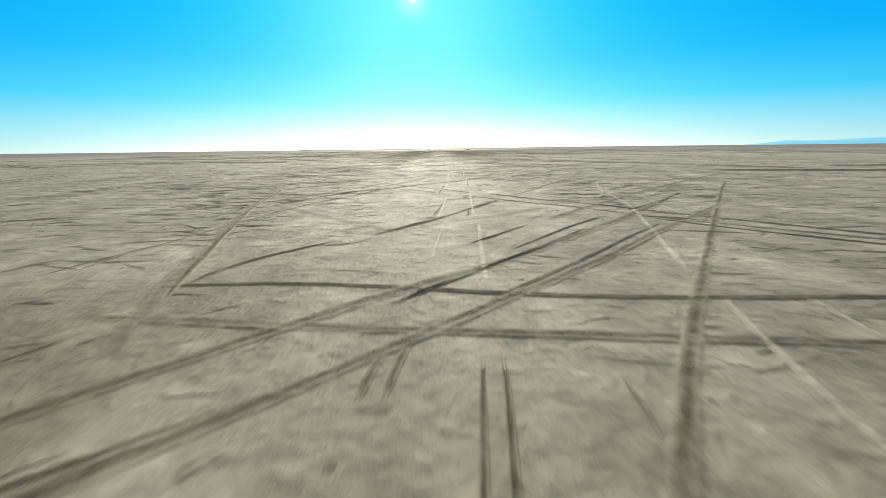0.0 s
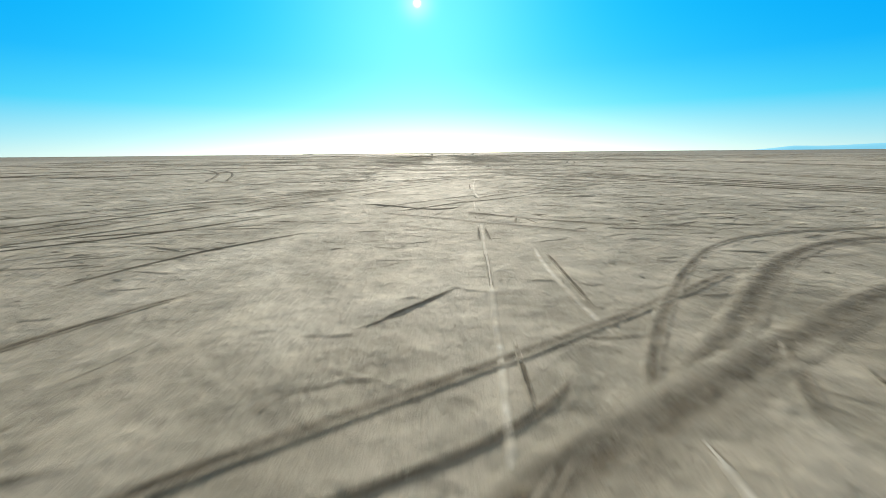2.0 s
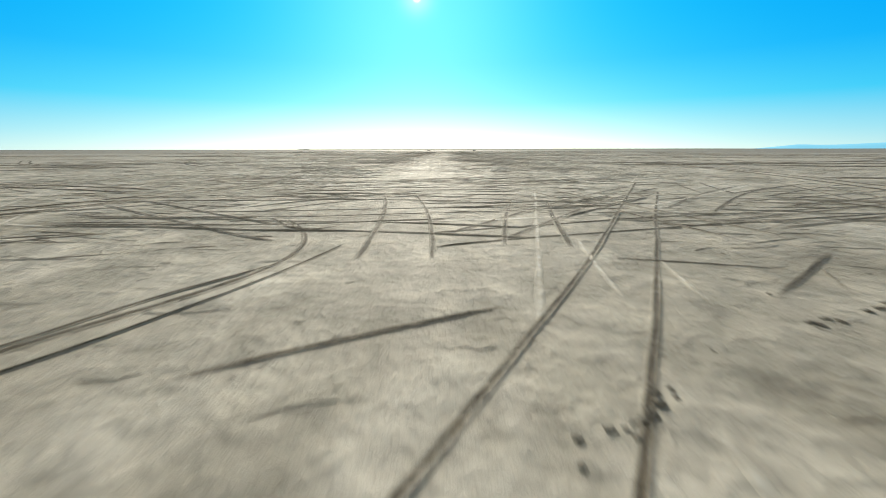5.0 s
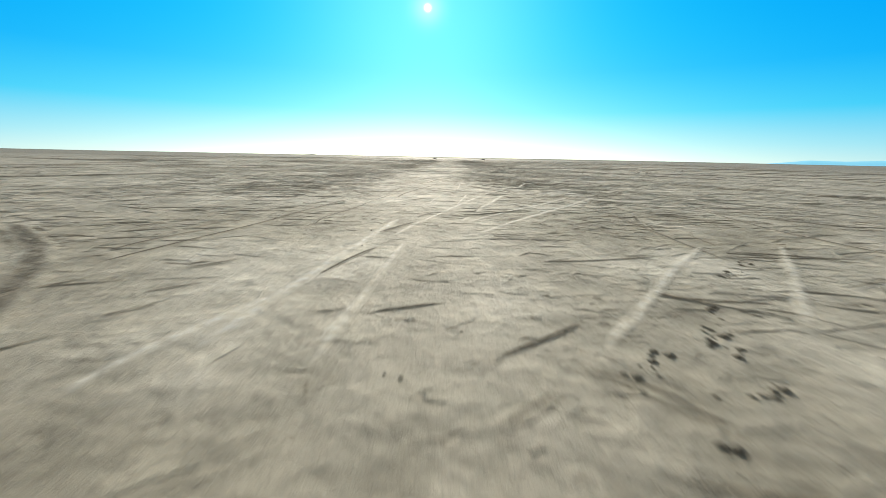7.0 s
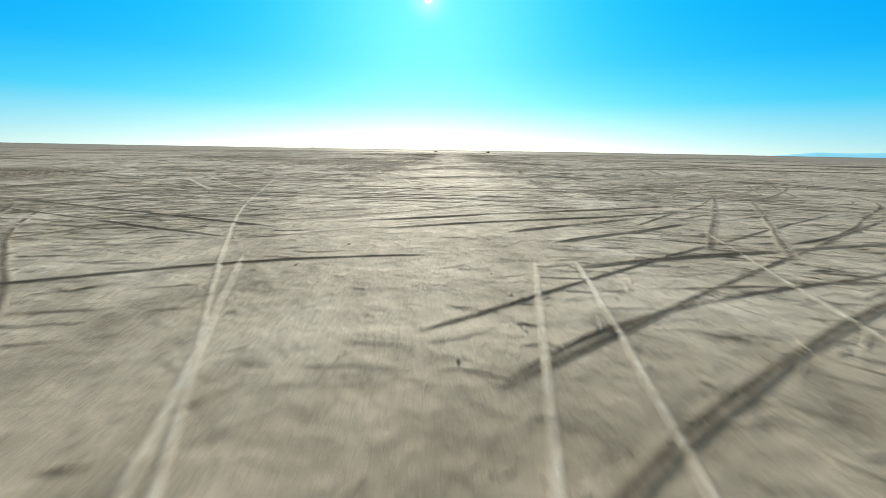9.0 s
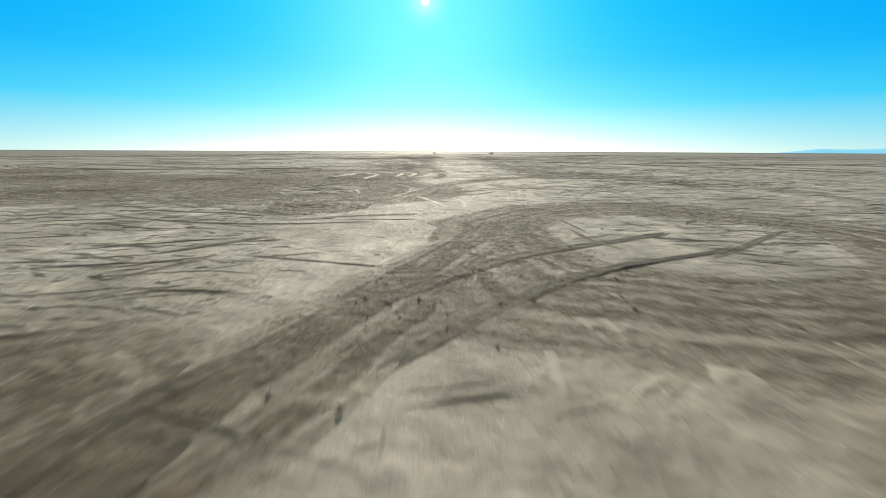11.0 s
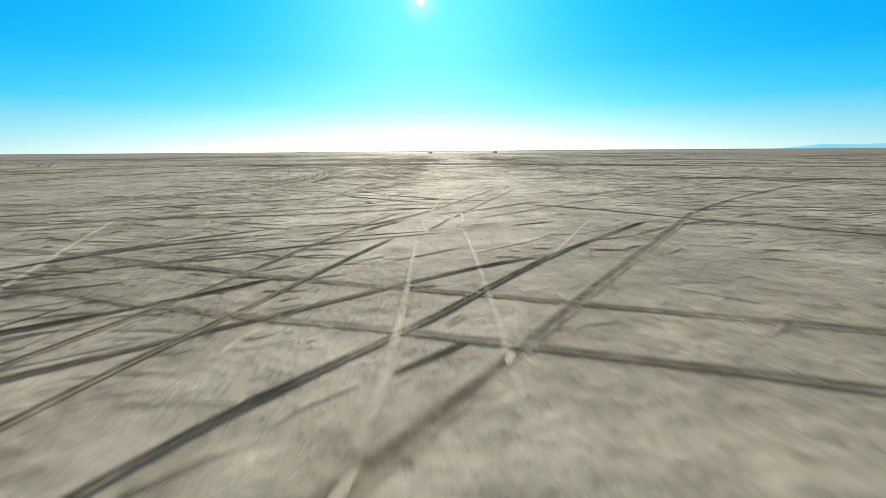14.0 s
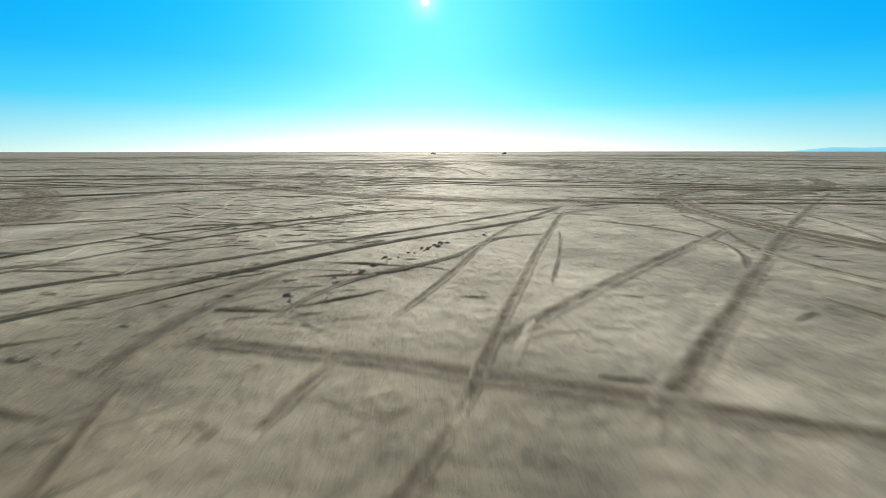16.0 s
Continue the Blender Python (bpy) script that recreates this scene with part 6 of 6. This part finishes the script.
for low, high, seed in ((122, 147, 5), (212, 244, 6)):
    for i, (kind, ruts) in enumerate(gap_courses(seed, 70, low, high)):
        (tyre_track if i % 4 == 0 else mark)(kind, *ruts)

join_marks("dark_tyre_marks", DARK, "many thin dark tyre marks crossing dry mud")
join_marks("pale_tyre_marks", PALE, "many thin pale tyre marks crossing dry mud")
join_marks("clod_bunches", CLOD, "short broken rows of dark mud clods")

many_strips("old_tyre_scars", DARK, old_scars(21, 8000, (0.012, 0.04), (0.2, 1.0), 5.0), "faint old dark tyre scars on dry mud", 1, 0.012)
many_strips("pale_scuffs", PALE, old_scars(22, 3500, (0.02, 0.07), (0.3, 0.8), 3.0), "short pale scuffs on dry mud", 2, 0.004)
many_strips("far_tyre_tracks", DARK, far_courses(23, 900), "many thin tyre tracks far across the lakebed", 3, 0.03)


def clods(seed, count):
    """Loose lumps of dried mud, thickest along the churned rings and bands."""
    rng = np.random.default_rng(seed)
    unit = np.array([(1, 0, 0.2), (0.4, 0.9, 0.3), (-0.7, 0.7, 0.2), (-0.9, -0.4, 0.3), (0.1, -1, 0.2), (0.8, -0.6, 0.25), (0.2, 0.1, 1.0)])
    faces = np.array([(0, 1, 6), (1, 2, 6), (2, 3, 6), (3, 4, 6), (4, 5, 6), (5, 0, 6)])
    rings = ((-9.6, 275, 5.2, 2.6), (4.6, 260.8, 5.8, 2.0), (-8.5, 284.5, 2.5, 2.4), (-14, 297, 7.6, 2.0), (-10.8, 311, 2.5, 2.5), (-20, 283, 5, 4), (-7.6, 266.8, 1.5, 1.5))
    points, indices = [], []
    for i in range(count):
        ringed = rng.uniform() < 0.96
        if ringed and i % 2:
            bx, by, wide = BAND_LINES[rng.integers(len(BAND_LINES))]
            k = rng.integers(len(bx))
            x, y = bx[k] + rng.normal(0, 0.3 * wide), by[k] + rng.normal(0, 0.3 * wide)
        elif ringed:
            cx, cy, r, thick = rings[rng.integers(len(rings))]
            a, r = rng.uniform(0, 6.28), r + rng.normal(0, thick * 0.6)
            x, y = cx + r * math.cos(a), cy + r * math.sin(a)
        else:
            x, y = rng.normal(0, 9), rng.uniform(2, 395)
        size = (0.012 + 0.030 * rng.uniform() ** 3) if ringed else (0.012 + 0.03 * rng.uniform() ** 3)
        turned = rng.uniform(0, 6.28)
        body = unit * size * rng.uniform(0.7, 1.3, (7, 3))
        px = x + body[:, 0] * math.cos(turned) - body[:, 1] * math.sin(turned)
        py = y + body[:, 0] * math.sin(turned) + body[:, 1] * math.cos(turned)
        pz = swell(x, y) + body[:, 2] * 1.1 - 0.006 + (0.02 if i % 3 == 0 else 0)
        points.append(np.stack([px, py, pz], -1))
        indices.append(faces + 7 * i)
    ob = mesh_object("mud_clods", np.concatenate(points), np.concatenate(indices), CLOD, np.full(7 * count, 0.8), smooth=False)
    tagged(ob, "loose small lumps of dried mud", "clods", kind="stuff")


clods(31, 22000)


def crust_flakes(seed, count):
    """Low lifted edges and lumps of the crust, in drifts."""
    rng = np.random.default_rng(seed)
    n = 7
    a = np.arange(n) / n * 2 * math.pi
    x, y = np.empty(0), np.empty(0)
    while len(x) < count:
        px = np.where(rng.uniform(size=count) < 0.6, rng.normal(0, 9, count), rng.uniform(-45, 45, count))
        py = rng.uniform(3, 440, count)
        drift = (np.sin(0.31 * px + 0.11 * py) + np.sin(0.17 * py - 0.23 * px + 1.0) + np.sin(0.067 * py + 0.5 * px + 2.0)) / 3
        kept = (rng.uniform(-0.9, 0.7, count) < drift) & (rng.uniform(size=count) < np.interp(py, (0, 70, 150, 165, 210, 250, 262, 330, 440), (0.2, 0.35, 0.4, 0.9, 0.9, 0.7, 1, 1, 0.7)))
        x, y = np.concatenate([x, px[kept]]), np.concatenate([y, py[kept]])
    x, y = x[:count], y[:count]
    wide = (0.03 + 0.10 * rng.uniform(0, 1, count) ** 2)[:, None] * rng.uniform(0.6, 1.4, (count, n))
    turned = rng.uniform(0, 6.28, count)[:, None]
    qx, qy = wide * np.cos(a) * 1.5, wide * np.sin(a) * 0.8
    rx, ry = x[:, None] + qx * np.cos(turned) - qy * np.sin(turned), y[:, None] + qx * np.sin(turned) + qy * np.cos(turned)
    rim = np.stack([rx, ry, swell(rx, ry) - 0.006], -1)
    high = (0.004 + 0.022 * rng.uniform(0, 1, count) ** 2) * np.clip(np.abs(x) / 8, 0.4, 1)
    top = np.stack([x, y, swell(x, y) + high], -1)[:, None]
    points = np.concatenate([rim, top], 1).reshape(-1, 3)
    fan = np.array([(k, (k + 1) % n, n) for k in range(n)])
    faces = (fan[None] + (np.arange(count) * (n + 1))[:, None, None]).reshape(-1, 3)
    tagged(mesh_object("crust_flakes", points, faces, GROUND, smooth=False), "small lifted flakes and lumps of dry crust", "crust flakes", kind="stuff")


crust_flakes(41, 40000)


def crust_ridges(seed, count):
    """Low broken ridges of crust, pushed up by old wheels, mostly lying across the way."""
    rng = np.random.default_rng(seed)
    x, y = np.empty(0), np.empty(0)
    while len(x) < count:
        px = np.where(rng.uniform(size=count) < 0.5, rng.normal(0, 12, count), rng.uniform(-60, 60, count))
        py = rng.uniform(2, 450, count)
        drift = (np.sin(0.23 * px + 0.19 * py) + np.sin(0.37 * py - 0.16 * px + 1.0) + np.sin(0.11 * py + 0.4 * px + 2.0)) / 3
        thick = np.interp(py, (0, 15, 30, 60, 75, 120, 150, 160, 215, 245, 262, 300, 330, 345, 450),
                          (0.3, 0.5, 0.6, 0.3, 0.25, 0.3, 0.6, 1.0, 1.0, 0.7, 0.9, 1.0, 0.4, 0.4, 0.7))
        kept = (rng.uniform(-0.9, 0.6, count) < drift) & (rng.uniform(size=count) < thick) & (rng.uniform(size=count) < np.clip(np.abs(px + 1) / 6, 0.25, 1))
        x, y = np.concatenate([x, px[kept]]), np.concatenate([y, py[kept]])
    x, y = x[:count], y[:count]
    n = 6
    length = (0.3 + 2.3 * rng.uniform(0, 1, count) ** 2.5) * np.clip(np.abs(x) / 8, 0.6, 1)
    group = rng.integers(0, 5, count)
    heading = np.radians(np.choose(group, [rng.normal(4, 14, count), rng.normal(20, 12, count), rng.normal(163, 12, count), rng.normal(-6, 12, count), rng.normal(60, 35, count)]))
    bend = rng.normal(0, 0.25, count)
    u = np.linspace(-0.5, 0.5, n)
    turn = heading[:, None] + bend[:, None] * u
    cx = x[:, None] + length[:, None] * u * np.cos(turn) + rng.normal(0, 0.015, (count, n))
    cy = y[:, None] + length[:, None] * u * np.sin(turn) + rng.normal(0, 0.015, (count, n))
    taper = np.clip((0.5 - np.abs(u)) / 0.25, 0, 1) ** 0.7
    high = ((0.007 + 0.019 * rng.uniform(0, 1, count) ** 2) * np.clip(np.abs(x) / 7, 0.7, 1))[:, None] * taper * rng.uniform(0.5, 1.3, (count, n))
    half = 0.012 + high * rng.uniform(1.1, 2.2, (count, 1))
    rows = []
    for side, up in ((-1, 0), (0, 1), (1.6, 0)):
        qx, qy = cx - np.sin(turn) * side * half, cy + np.cos(turn) * side * half
        rows.append(np.stack([qx, qy, swell(qx, qy) + (high if up else -0.006)], -1))
    points = np.stack(rows, 2).reshape(-1, 3)
    one = grid_faces(n, 3)
    faces = (np.asarray(one)[None] + (np.arange(count) * 3 * n)[:, None, None]).reshape(-1, np.asarray(one).shape[1])
    tagged(mesh_object("crust_ridges", points, faces, GROUND, smooth=False), "low broken ridges of pale dried crust", "crust ridges", kind="stuff")


crust_ridges(43, 62000)


# ---- two parked vehicles far off ----
def part(name, bm, material, parent, label=""):
    data = bpy.data.meshes.new(name)
    bm.to_mesh(data)
    bm.free()
    data.materials.append(material)
    ob = new(name, data)
    ob.parent = parent
    return tagged(ob, label)


def box(size, at, bevel=0.0):
    bm = bmesh.new()
    bmesh.ops.create_cube(bm, size=1)
    bmesh.ops.scale(bm, vec=size, verts=bm.verts)
    if bevel:
        bmesh.ops.bevel(bm, geom=list(bm.edges), offset=bevel, segments=2, affect="EDGES")
    bmesh.ops.translate(bm, vec=at, verts=bm.verts)
    return bm


def side_shape(outline, width, bevel=0.05):
    """A solid from its side view (x along the vehicle, z up)."""
    bm = bmesh.new()
    face = bm.faces.new([bm.verts.new((x, -width / 2, z)) for x, z in outline])
    moved = bmesh.ops.extrude_face_region(bm, geom=[face])["geom"]
    bmesh.ops.translate(bm, vec=(0, width, 0), verts=[v for v in moved if isinstance(v, bmesh.types.BMVert)])
    bmesh.ops.recalc_face_normals(bm, faces=bm.faces)
    bmesh.ops.bevel(bm, geom=list(bm.edges), offset=bevel, segments=2, affect="EDGES")
    return bm


def drum(radius, width, at, segments=20):
    bm = bmesh.new()
    bmesh.ops.create_cone(bm, cap_ends=True, segments=segments, radius1=radius, radius2=radius, depth=width)
    bmesh.ops.rotate(bm, cent=(0, 0, 0), matrix=Matrix.Rotation(math.pi / 2, 3, "X"), verts=bm.verts)
    bmesh.ops.bevel(bm, geom=[e for e in bm.edges if len(e.link_faces) == 2 and e.calc_face_angle() > 1], offset=radius * 0.12, segments=2, affect="EDGES")
    bmesh.ops.translate(bm, vec=at, verts=bm.verts)
    return bm


RUBBER = plain_material("tyre_rubber", (0.025, 0.025, 0.025), 0.9)
STEEL = plain_material("wheel_steel", (0.35, 0.35, 0.36), 0.4, 0.8)
GLASS = plain_material("dark_window_glass", (0.02, 0.025, 0.03), 0.08)
LAMP = plain_material("lamp_lens", (0.5, 0.5, 0.48), 0.2)


def vehicle(x, y, turned, paint, body, cabin, label):
    ob = tagged(new("car"), label, "car", group="cars parked on the lakebed")
    part("body", side_shape(body, 1.85, 0.06), paint, ob)
    part("cabin", side_shape(cabin, 1.62, 0.06), paint, ob)
    lo = [c for c in cabin]
    for side in (-0.815, 0.815):
        glass = [(cx * 0.86 + 0.14 * sum(p[0] for p in lo) / len(lo), 1.0 + (cz - 0.95) * 0.72) for cx, cz in lo]
        bm = side_shape(glass, 0.02, 0.004)
        bmesh.ops.translate(bm, vec=(0, side, 0), verts=bm.verts)
        part("side_window", bm, GLASS, ob)
    for wx in (-1.42, 1.42):
        for wy in (-0.8, 0.8):
            wheel = part("tyre", drum(0.38, 0.26, (wx, wy, 0.38)), RUBBER, ob)
            part("rim", drum(0.23, 0.28, (wx, wy, 0.38), 14), STEEL, wheel)
    front = max(p[0] for p in body)
    for wy in (-0.65, 0.65):
        part("headlight", box((0.06, 0.3, 0.14), (front - 0.02, wy, 0.82), 0.02), LAMP, ob)
    part("bumper", box((0.16, 1.8, 0.2), (front, 0, 0.5), 0.04), RUBBER, ob)
    ob.matrix_world = pose(x, y, 0.0, 0, 0, turned)
    return ob


DARK_PAINT = plain_material("dark_green_car_paint", (0.035, 0.045, 0.04), 0.35)
BLACK_PAINT = plain_material("black_car_paint", (0.02, 0.02, 0.022), 0.3)
vehicle(-22.6, 798, 8, DARK_PAINT,
        [(-2.6, 0.42), (2.45, 0.42), (2.55, 0.75), (2.4, 1.0), (1.2, 1.08), (-2.6, 1.08)],
        [(-0.7, 1.05), (1.25, 1.05), (0.7, 1.72), (-0.55, 1.76)], "dark pickup truck parked on the dry lakebed")
vehicle(49.7, 798, 172, BLACK_PAINT,
        [(-2.35, 0.42), (2.3, 0.42), (2.4, 0.75), (2.25, 1.0), (1.1, 1.08), (-2.35, 1.08)],
        [(-2.2, 1.05), (1.15, 1.05), (0.6, 1.8), (-2.0, 1.82)], "black off-road car parked on the dry lakebed")
